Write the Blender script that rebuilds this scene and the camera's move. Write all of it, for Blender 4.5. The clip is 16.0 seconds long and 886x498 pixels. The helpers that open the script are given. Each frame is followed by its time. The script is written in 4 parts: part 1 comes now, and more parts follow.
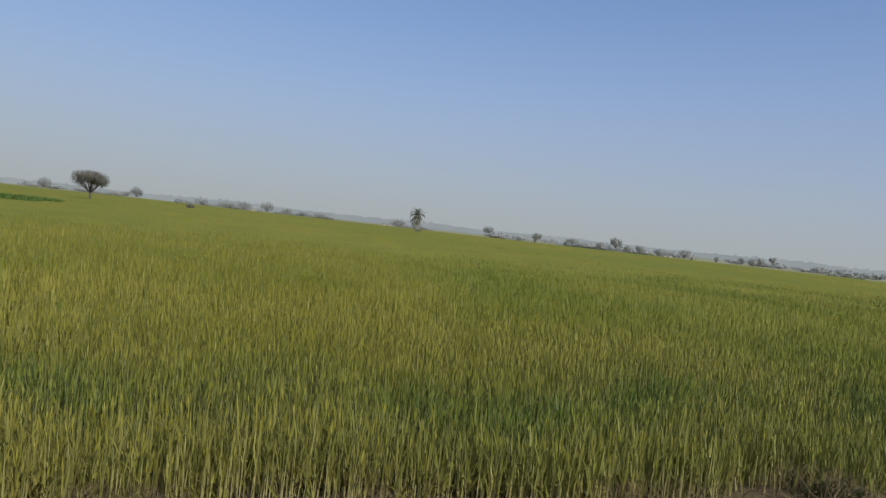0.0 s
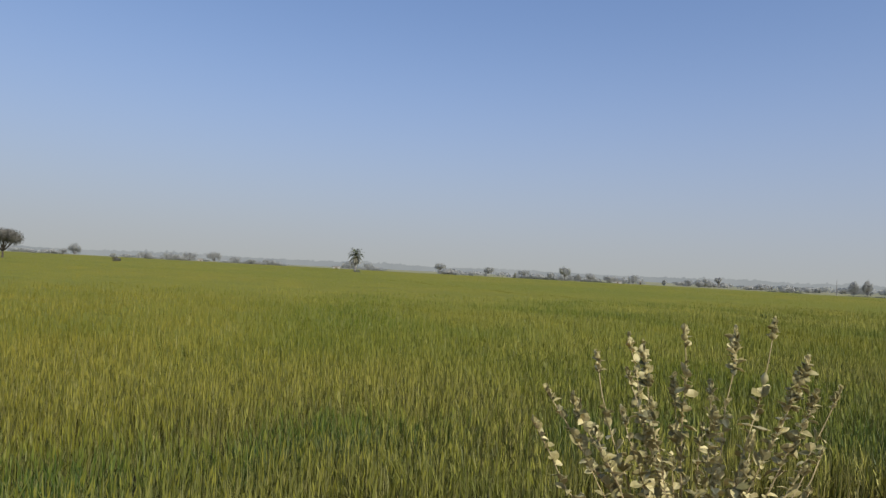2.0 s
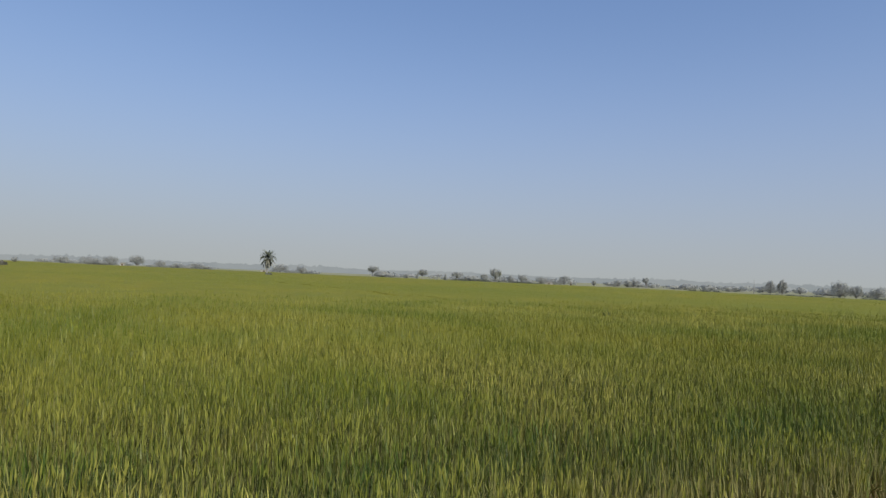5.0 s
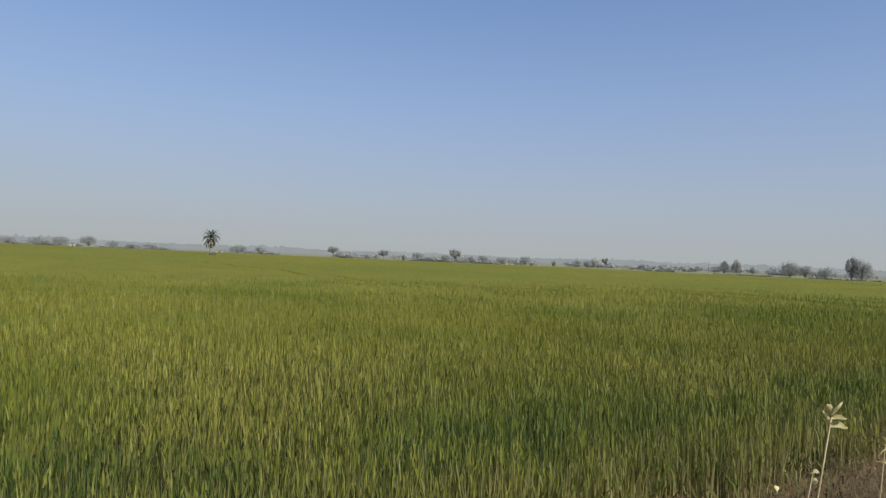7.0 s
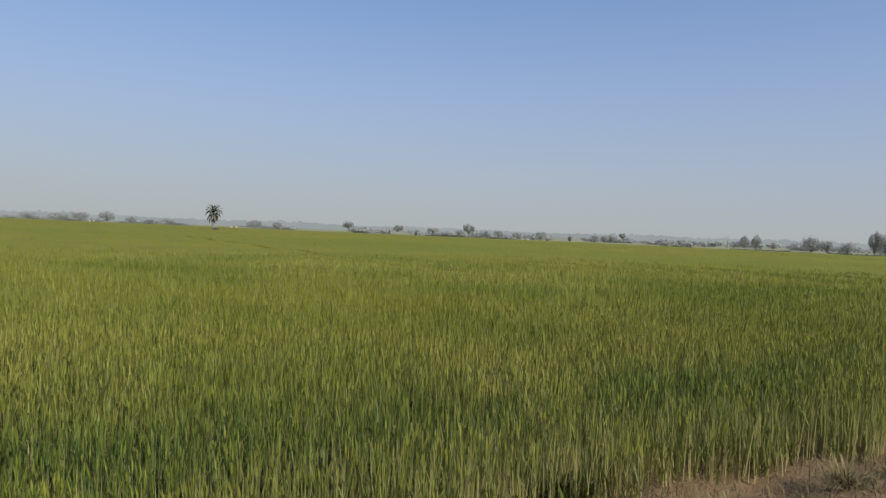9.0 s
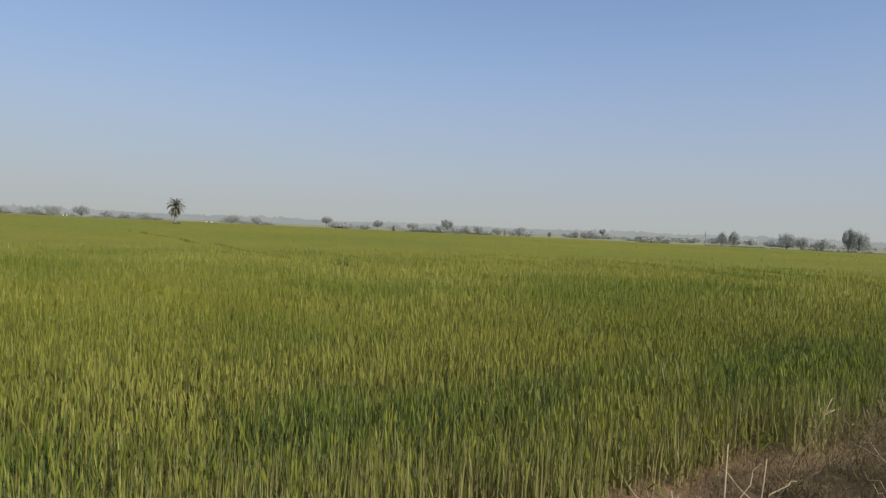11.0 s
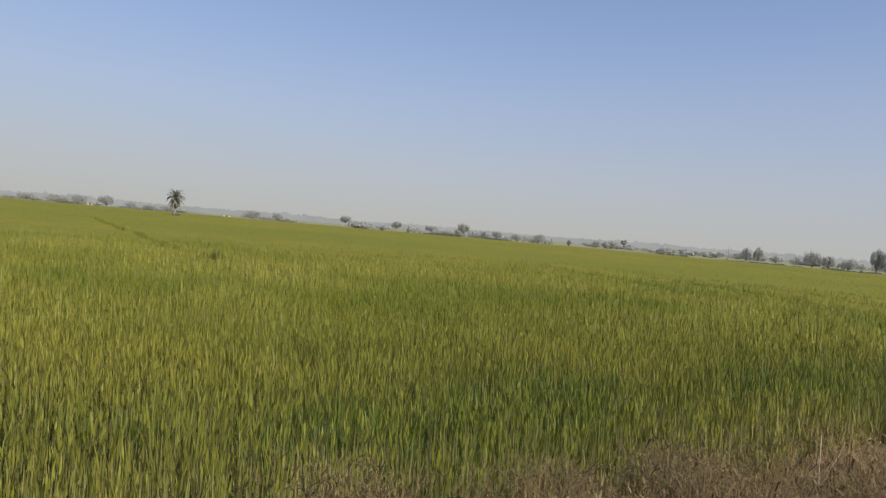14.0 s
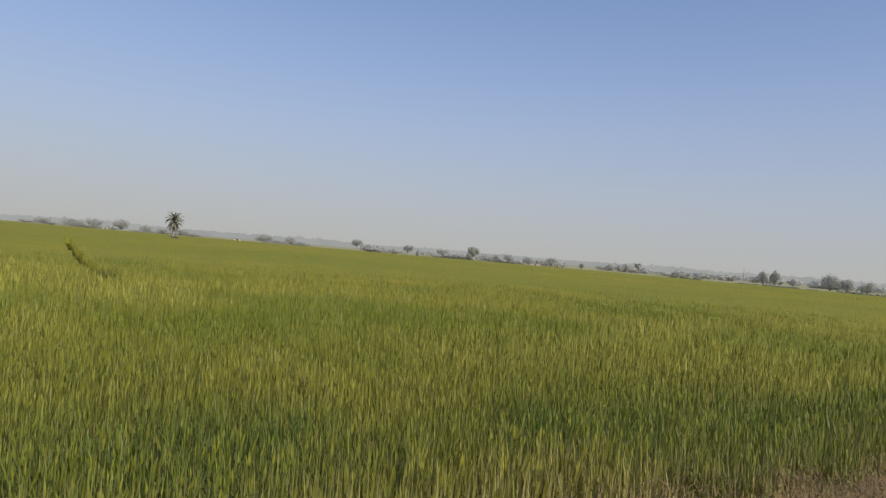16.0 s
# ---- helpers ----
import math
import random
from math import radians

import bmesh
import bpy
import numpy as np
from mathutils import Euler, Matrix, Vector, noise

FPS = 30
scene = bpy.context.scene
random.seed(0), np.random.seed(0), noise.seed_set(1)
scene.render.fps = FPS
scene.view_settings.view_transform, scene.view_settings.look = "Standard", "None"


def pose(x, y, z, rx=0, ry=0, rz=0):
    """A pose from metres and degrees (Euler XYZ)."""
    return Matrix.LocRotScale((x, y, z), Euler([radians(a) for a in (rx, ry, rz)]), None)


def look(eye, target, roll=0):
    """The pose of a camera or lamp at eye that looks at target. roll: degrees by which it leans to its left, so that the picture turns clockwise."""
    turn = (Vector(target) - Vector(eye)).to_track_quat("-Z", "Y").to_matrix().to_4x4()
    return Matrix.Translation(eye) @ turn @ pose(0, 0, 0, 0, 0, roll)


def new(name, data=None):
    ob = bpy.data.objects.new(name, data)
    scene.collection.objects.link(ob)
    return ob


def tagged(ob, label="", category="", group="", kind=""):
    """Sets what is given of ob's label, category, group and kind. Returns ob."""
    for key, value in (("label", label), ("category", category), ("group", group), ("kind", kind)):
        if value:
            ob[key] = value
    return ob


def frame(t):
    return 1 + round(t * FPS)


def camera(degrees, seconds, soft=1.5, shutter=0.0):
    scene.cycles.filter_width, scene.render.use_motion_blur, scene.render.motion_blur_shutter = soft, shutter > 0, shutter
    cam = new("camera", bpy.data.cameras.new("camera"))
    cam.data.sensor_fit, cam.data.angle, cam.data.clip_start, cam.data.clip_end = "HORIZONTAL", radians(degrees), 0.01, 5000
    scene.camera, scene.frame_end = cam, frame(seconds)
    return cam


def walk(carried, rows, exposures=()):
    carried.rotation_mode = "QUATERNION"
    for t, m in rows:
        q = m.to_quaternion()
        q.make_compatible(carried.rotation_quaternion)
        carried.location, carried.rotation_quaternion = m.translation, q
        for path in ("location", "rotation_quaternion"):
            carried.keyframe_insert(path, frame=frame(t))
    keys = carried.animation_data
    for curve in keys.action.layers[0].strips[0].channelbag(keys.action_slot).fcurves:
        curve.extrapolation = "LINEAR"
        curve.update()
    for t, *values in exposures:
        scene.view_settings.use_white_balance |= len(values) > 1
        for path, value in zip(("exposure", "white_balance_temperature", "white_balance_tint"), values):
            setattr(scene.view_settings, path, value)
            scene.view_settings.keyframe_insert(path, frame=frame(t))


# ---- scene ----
# ---- camera and walk ----
cam = camera(68.0, 16.0, soft=1.35)
SPEED, EYE = 1.35, 1.6
# seconds, heading clockwise from +y, pitch, roll, sway from the even line of the walk
TURNS = [
    (0, 17.95, -1.86, -6.07, 0.002, 0.002, -0.001), (0.5, 20.15, -0.23, -3.32, 0.008, -0.008, -0.002), (1, 21.43, 0.76, -3.22, -0.007, -0.012, 0.001),
    (1.5, 21.14, 0.94, -3.29, -0.038, 0.019, 0.003), (2, 21.83, 1.78, -2.74, 0.019, -0.011, 0.004), (2.5, 22.85, 1.22, -1.97, -0.002, 0.005, 0.005),
    (3, 23.53, 1.79, -2.36, -0.019, -0.003, 0.01), (3.5, 24.95, 1.59, -2.13, -0.012, 0.006, 0.01), (6, 28.88, 2.59, -2.50, 0, 0, 0),
    (6.5, 30.22, 1.80, -2.31, 0.035, -0.005, 0.003), (7, 30.19, 0.67, -2.22, 0.048, -0.01, 0.006), (7.5, 28.80, -0.42, -2.59, 0.026, 0.002, 0),
    (8, 28.38, -0.98, -2.68, -0.004, 0.003, 0.004), (10.5, 29.09, -1.95, -1.32, 0, 0, 0), (11, 30.01, -1.87, -2.35, 0, 0, 0),
    (11.5, 29.95, -3.75, -1.47, 0, 0, 0), (12, 30.17, -3.61, -1.61, 0, 0, 0), (12.5, 29.94, -1.91, -1.84, 0, 0, 0),
    (13, 29.76, -1.89, -1.91, 0, 0, 0), (13.5, 29.27, -2.59, -2.24, 0, 0, 0), (14, 27.91, -1.66, -4.67, 0, 0, 0),
    (14.5, 26.65, -1.84, -4.25, 0, 0, 0), (15, 26.60, -1.01, -4.19, 0, 0, 0), (15.5, 26.64, -0.44, -4.72, 0, 0, 0),
    (16, 26.58, 0.30, -4.58, 0, 0, 0)]
walk(cam, [(t, pose(SPEED * t + dx, dy, EYE + dz, 90 + p, r, -h)) for t, h, p, r, dx, dy, dz in TURNS], exposures=[(0, -0.07, 6350, 8), (0.8, 0.03, 6600, 10), (2, 0.0, 6560, 10), (6, 0.0, 6500, 8), (8.2, 0.04, 6500, 8), (11, 0.08, 6700, 7), (12.5, 0.17, 7050, 10), (14, 0.15, 7000, 11), (16, 0.10, 6950, 11)])

# ---- world and sun ----
SUN_AZ, SUN_EL = radians(166), radians(40)
world = bpy.data.worlds.new("sky")
scene.world = world
world.use_nodes = True
wn, wl = world.node_tree.nodes, world.node_tree.links
wn.clear()
sky = wn.new("ShaderNodeTexSky")
sky.sky_type, sky.sun_disc = "NISHITA", False
sky.sun_elevation, sky.sun_rotation = SUN_EL, SUN_AZ
sky.altitude, sky.air_density, sky.dust_density, sky.ozone_density = 50, 1.0, 1.0, 3.0
back = wn.new("ShaderNodeBackground")
back.inputs["Strength"].default_value = 0.12
wout = wn.new("ShaderNodeOutputWorld")
# a pale dust haze thickens towards the horizon
coords = wn.new("ShaderNodeTexCoord")
split = wn.new("ShaderNodeSeparateXYZ")
wl.new(coords.outputs["Generated"], split.inputs[0])
thin = wn.new("ShaderNodeMapRange")
thin.interpolation_type = "SMOOTHSTEP"
for key, value in (("From Min", -0.02), ("From Max", 0.42), ("To Min", 0.96), ("To Max", 0.30)):
    thin.inputs[key].default_value = value
wl.new(split.outputs["Z"], thin.inputs["Value"])
haze = wn.new("ShaderNodeValToRGB")
wl.new(split.outputs["Z"], haze.inputs[0])
for e, (at, c) in zip((haze.color_ramp.elements[0], haze.color_ramp.elements.new(0.12), haze.color_ramp.elements[1]), ((0.0, (3.45, 3.65, 3.72)), (0.12, (3.0, 3.65, 4.9)), (0.40, (2.05, 3.2, 6.7)))):
    e.position, e.color = at, (c[0] / 8, c[1] / 8, c[2] / 8, 1)
veil = wn.new("ShaderNodeMix")
veil.data_type = "RGBA"
lift = wn.new("ShaderNodeVectorMath")
lift.operation = "SCALE"
lift.inputs["Scale"].default_value = 8.0
wl.new(haze.outputs[0], lift.inputs[0])
wl.new(thin.outputs[0], veil.inputs[0])
wl.new(sky.outputs[0], veil.inputs[6])
wl.new(lift.outputs[0], veil.inputs[7])
wl.new(veil.outputs[2], back.inputs["Color"])
wl.new(back.outputs[0], wout.inputs["Surface"])
sun = new("sun", bpy.data.lights.new("sun", "SUN"))
sun.data.energy, sun.data.angle, sun.data.color = 3.75, radians(0.6), (1.0, 0.93, 0.82)
to_sun = Vector((math.sin(SUN_AZ) * math.cos(SUN_EL), math.cos(SUN_AZ) * math.cos(SUN_EL), math.sin(SUN_EL)))
sun.matrix_world = look(to_sun * 50, (0, 0, 0))


# ---- materials ----
def shader(name):
    m = bpy.data.materials.new(name)
    m.use_nodes = True
    nt = m.node_tree
    return m, nt, nt.nodes["Principled BSDF"]


def node(nt, kind, **sets):
    n = nt.nodes.new(kind)
    for key, value in sets.items():
        n.inputs[key.replace("_", " ")].default_value = value
    return n


def ramp(nt, fac, stops):
    r = nt.nodes.new("ShaderNodeValToRGB")
    while len(r.color_ramp.elements) < len(stops):
        r.color_ramp.elements.new(0.5)
    for e, (p, c) in zip(r.color_ramp.elements, stops):
        e.position, e.color = p, (*c, 1)
    nt.links.new(fac, r.inputs[0])
    return r.outputs[0]


def mixed(nt, fac, a, b):
    m = nt.nodes.new("ShaderNodeMix")
    m.data_type = "RGBA"
    for socket, value in ((m.inputs[0], fac), (m.inputs[6], a), (m.inputs[7], b)):
        if isinstance(value, bpy.types.NodeSocket):
            nt.links.new(value, socket)
        elif isinstance(value, float):
            socket.default_value = value
        else:
            socket.default_value = (*value, 1)
    return m.outputs[2]


def noise_at(nt, scale, detail=3.0, squash=None):
    geo = nt.nodes.new("ShaderNodeNewGeometry")
    n = node(nt, "ShaderNodeTexNoise", Scale=scale, Detail=detail)
    if squash:
        mp = nt.nodes.new("ShaderNodeMapping")
        mp.inputs["Scale"].default_value = squash
        nt.links.new(geo.outputs["Position"], mp.inputs["Vector"])
        nt.links.new(mp.outputs[0], n.inputs["Vector"])
    else:
        nt.links.new(geo.outputs["Position"], n.inputs["Vector"])
    return n.outputs[0]


def attribute(nt, name):
    a = nt.nodes.new("ShaderNodeAttribute")
    a.attribute_name = name
    return a.outputs["Fac"]


def band(nt, value, low, high):
    m = nt.nodes.new("ShaderNodeMapRange")
    m.inputs["From Min"].default_value, m.inputs["From Max"].default_value = low, high
    nt.links.new(value, m.inputs["Value"])
    return m.outputs[0]


def leafy(name, dark, light, patch, patch_scale=0.25, through_light=0.25, rough=0.55, straw=None, gold=None, lush=None):
    """Plant matter: a tone from plant to plant, drifts of another hue over the field, and some light through the blade."""
    m, nt, bsdf = shader(name)
    tone = mixed(nt, attribute(nt, "tone"), dark, light)
    drift = band(nt, noise_at(nt, patch_scale, 3.0), 0.42, 0.62)
    if gold:
        tone = mixed(nt, band(nt, noise_at(nt, 0.07, 4.0), 0.40, 0.64), tone, gold)
    colour = mixed(nt, drift, tone, patch)
    if gold:
        # the crop is riper where the walk begins
        where = nt.nodes.new("ShaderNodeNewGeometry")
        axis = nt.nodes.new("ShaderNodeSeparateXYZ")
        nt.links.new(where.outputs["Position"], axis.inputs[0])
        share = nt.nodes.new("ShaderNodeMapRange")
        for key, value in (("From Min", 7.0), ("From Max", 1.0), ("To Max", 0.42)):
            share.inputs[key].default_value = value
        nt.links.new(axis.outputs["X"], share.inputs["Value"])
        colour = mixed(nt, share.outputs[0], colour, (gold[0] * 1.12, gold[1] * 0.94, gold[2] * 1.0))
    if lush:
        colour = mixed(nt, attribute(nt, "lush"), colour, lush)
    if straw:
        colour = mixed(nt, attribute(nt, "dry"), colour, straw)
    nt.links.new(colour, bsdf.inputs["Base Color"])
    bsdf.inputs["Roughness"].default_value = rough
    bsdf.inputs["Specular IOR Level"].default_value = 0.25
    thin = nt.nodes.new("ShaderNodeBsdfTranslucent")
    nt.links.new(colour, thin.inputs["Color"])
    mix = nt.nodes.new("ShaderNodeMixShader")
    mix.inputs[0].default_value = through_light
    nt.links.new(bsdf.outputs[0], mix.inputs[1])
    nt.links.new(thin.outputs[0], mix.inputs[2])
    nt.links.new(mix.outputs[0], nt.nodes["Material Output"].inputs["Surface"])
    return m


# tone ends set wide: shaded gaps and bright glints sit in the leaf colour
LEAF_MAT = leafy("wheat_leaf", (0.034, 0.053, 0.008), (0.43, 0.405, 0.085), (0.12, 0.158, 0.022), through_light=0.14, rough=0.48, straw=(0.34, 0.285, 0.12), gold=(0.19, 0.193, 0.03), lush=(0.062, 0.108, 0.018))
EAR_MAT = leafy("wheat_ear", (0.185, 0.21, 0.028), (0.36, 0.34, 0.08), (0.21, 0.23, 0.03), through_light=0.2, gold=(0.275, 0.268, 0.036), lush=(0.155, 0.195, 0.032))
STEM_MAT = leafy("wheat_stem", (0.09, 0.105, 0.025), (0.40, 0.375, 0.12), (0.20, 0.21, 0.065), through_light=0.1, straw=(0.36, 0.305, 0.14), lush=(0.14, 0.185, 0.065))
WEED_MAT = leafy("rank_weed", (0.035, 0.055, 0.012), (0.075, 0.10, 0.025), (0.05, 0.07, 0.016), 1.0)
LUSH_MAT = leafy("lush_crop", (0.075, 0.135, 0.025), (0.11, 0.175, 0.035), (0.09, 0.15, 0.03), 0.2)
DRY_GRASS_MAT = leafy("dry_grass", (0.12, 0.095, 0.045), (0.25, 0.20, 0.10), (0.14, 0.13, 0.055), 1.2, 0.15, 0.8)
STRAW_MAT = leafy("bleached_straw", (0.11, 0.09, 0.04), (0.34, 0.28, 0.14), (0.21, 0.175, 0.08), 3.0, 0.2, 0.8)
TWIG_MAT = leafy("dry_twig", (0.066, 0.047, 0.024), (0.32, 0.24, 0.122), (0.19, 0.14, 0.071), 1.3, 0.2, 0.9)
WITHER_MAT = leafy("withered_leaf", (0.095, 0.074, 0.033), (0.42, 0.345, 0.165), (0.22, 0.18, 0.08), 2.0, 0.2, 0.85)
# highlights and shade among the milkweed leaves are put into their spread of tones
MILK_LEAF_MAT = leafy("milkweed_leaf", (0.12, 0.12, 0.045), (0.86, 0.77, 0.41), (0.38, 0.335, 0.145), 14.0, 0.18, 0.5)
# palm colours are lifted far above leaf green to carry the haze
PALM_MAT = leafy("palm_frond", (0.42, 0.44, 0.36), (0.52, 0.54, 0.44), (0.47, 0.49, 0.40), 0.8, 0.45)
PALM_DRY_MAT = leafy("palm_dry_frond", (0.40, 0.385, 0.31), (0.50, 0.48, 0.40), (0.44, 0.425, 0.35), 0.8, 0.45)
THORN_LEAF_MAT = leafy("thorn_tree_foliage", (0.14, 0.135, 0.115), (0.20, 0.19, 0.165), (0.165, 0.16, 0.135), 0.3, 0.2, 0.9)
# far foliage and hedges: haze is put into these pale base colours
HAZED_LEAF_MAT = leafy("hazed_foliage", (0.43, 0.44, 0.42), (0.48, 0.485, 0.46), (0.455, 0.46, 0.44), 0.08, 0.5, 0.95)
HEDGE_MAT = leafy("hedge_foliage", (0.16, 0.175, 0.14), (0.21, 0.225, 0.18), (0.185, 0.20, 0.16), 0.1, 0.4, 0.95)


def barky(name, dark, light, scale):
    m, nt, bsdf = shader(name)
    n = noise_at(nt, scale, 5.0, (1, 1, 0.25))
    nt.links.new(ramp(nt, n, [(0.3, dark), (0.7, light)]), bsdf.inputs["Base Color"])
    bump = node(nt, "ShaderNodeBump", Strength=0.5, Distance=0.01)
    nt.links.new(n, bump.inputs["Height"])
    nt.links.new(bump.outputs[0], bsdf.inputs["Normal"])
    bsdf.inputs["Roughness"].default_value = 0.9
    return m


BARK_MAT = barky("bark", (0.055, 0.045, 0.035), (0.12, 0.10, 0.08), 6)
# bark of far trunks, paled so the haze sits in its colour
FAR_BARK_MAT = barky("hazed_bark", (0.22, 0.21, 0.20), (0.30, 0.285, 0.27), 2)
MILK_STEM_MAT = barky("milkweed_stem", (0.36, 0.28, 0.14), (0.58, 0.47, 0.27), 25)
DEAD_WOOD_MAT = barky("bleached_dead_wood", (0.30, 0.235, 0.14), (0.50, 0.41, 0.26), 30)
PLASTER_MAT = barky("whitewashed_wall", (0.36, 0.35, 0.31), (0.50, 0.485, 0.44), 1.5)
MUD_MAT = barky("mud_roof", (0.24, 0.20, 0.15), (0.36, 0.31, 0.24), 1.5)
DOOR_MAT = barky("old_wood", (0.08, 0.06, 0.04), (0.16, 0.12, 0.08), 4)

SOIL_MAT, nt, bsdf = shader("dry_soil")
coarse, fine = noise_at(nt, 0.9, 6.0), noise_at(nt, 24, 4.0)
soil = mixed(nt, 0.35, ramp(nt, coarse, [(0.3, (0.12, 0.074, 0.036)), (0.7, (0.25, 0.15, 0.074))]), ramp(nt, fine, [(0.3, (0.075, 0.05, 0.027)), (0.7, (0.23, 0.165, 0.09))]))
place = nt.nodes.new("ShaderNodeNewGeometry")
axes = nt.nodes.new("ShaderNodeSeparateXYZ")
nt.links.new(place.outputs["Position"], axes.inputs[0])
stubble = ramp(nt, noise_at(nt, 0.05, 5.0), [(0.35, (0.19, 0.195, 0.10)), (0.65, (0.26, 0.25, 0.15))])
# shade between the stalks is put in as darker soil under the crop
crop_shade = ramp(nt, fine, [(0.3, (0.022, 0.022, 0.010)), (0.7, (0.048, 0.046, 0.020))])
soil = mixed(nt, band(nt, axes.outputs["Y"], 3.1, 3.9), soil, crop_shade)
soil = mixed(nt, band(nt, axes.outputs["Y"], 60, 90), soil, stubble)
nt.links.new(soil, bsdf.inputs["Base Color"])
bump = node(nt, "ShaderNodeBump", Strength=0.8, Distance=0.03)
nt.links.new(fine, bump.inputs["Height"])
nt.links.new(bump.outputs[0], bsdf.inputs["Normal"])
bsdf.inputs["Roughness"].default_value = 0.95

# woods so far off that only their outline is left; the haze is put in as a pale glow
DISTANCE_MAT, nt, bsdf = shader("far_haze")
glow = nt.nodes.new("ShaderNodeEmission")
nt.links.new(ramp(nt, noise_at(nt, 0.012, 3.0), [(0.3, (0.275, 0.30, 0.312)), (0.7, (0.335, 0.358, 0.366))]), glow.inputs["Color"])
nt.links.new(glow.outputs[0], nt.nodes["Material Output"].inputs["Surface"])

# the closed canopy of the crop, seen at a slant from far off
CANOPY_MAT, nt, bsdf = shader("wheat_canopy")
broad, clump, grain = noise_at(nt, 0.035, 4.0), noise_at(nt, 0.45, 4.0), noise_at(nt, 9.0, 3.0)
field = ramp(nt, broad, [(0.36, (0.135, 0.155, 0.021)), (0.50, (0.19, 0.185, 0.027)), (0.64, (0.225, 0.195, 0.03))])
field = mixed(nt, band(nt, clump, 0.35, 0.75), field, (0.135, 0.155, 0.028))
field = mixed(nt, band(nt, grain, 0.45, 0.75), field, (0.21, 0.205, 0.038))
nt.links.new(field, bsdf.inputs["Base Color"])
bump = node(nt, "ShaderNodeBump", Strength=0.7, Distance=0.12)
nt.links.new(grain, bump.inputs["Height"])
nt.links.new(bump.outputs[0], bsdf.inputs["Normal"])
bsdf.inputs["Roughness"].default_value = 0.9
bsdf.inputs["Specular IOR Level"].default_value = 0.1


# ---- mesh helpers ----
def tri_mesh(name, verts, tris, mats, slots=None, tone=None, dry=None, lush=None, smooth=False):
    """A mesh of triangles from arrays; tone and dry are values of the points that the plant materials read."""
    me = bpy.data.meshes.new(name)
    verts, tris = np.asarray(verts, np.float32), np.asarray(tris, np.int32)
    me.vertices.add(len(verts))
    me.vertices.foreach_set("co", verts.ravel())
    me.loops.add(tris.size)
    me.loops.foreach_set("vertex_index", tris.ravel())
    me.polygons.add(len(tris))
    me.polygons.foreach_set("loop_start", np.arange(0, tris.size, 3, dtype=np.int32))
    if slots is not None:
        me.polygons.foreach_set("material_index", np.asarray(slots, np.int32))
    for key, values in (("tone", tone), ("dry", dry), ("lush", lush)):
        if values is not None:
            me.attributes.new(key, "FLOAT", "POINT").data.foreach_set("value", np.asarray(values, np.float32))
    for m in mats:
        me.materials.append(m)
    me.update(calc_edges=True)
    me.polygons.foreach_set("use_smooth", np.full(len(tris), smooth))
    return me


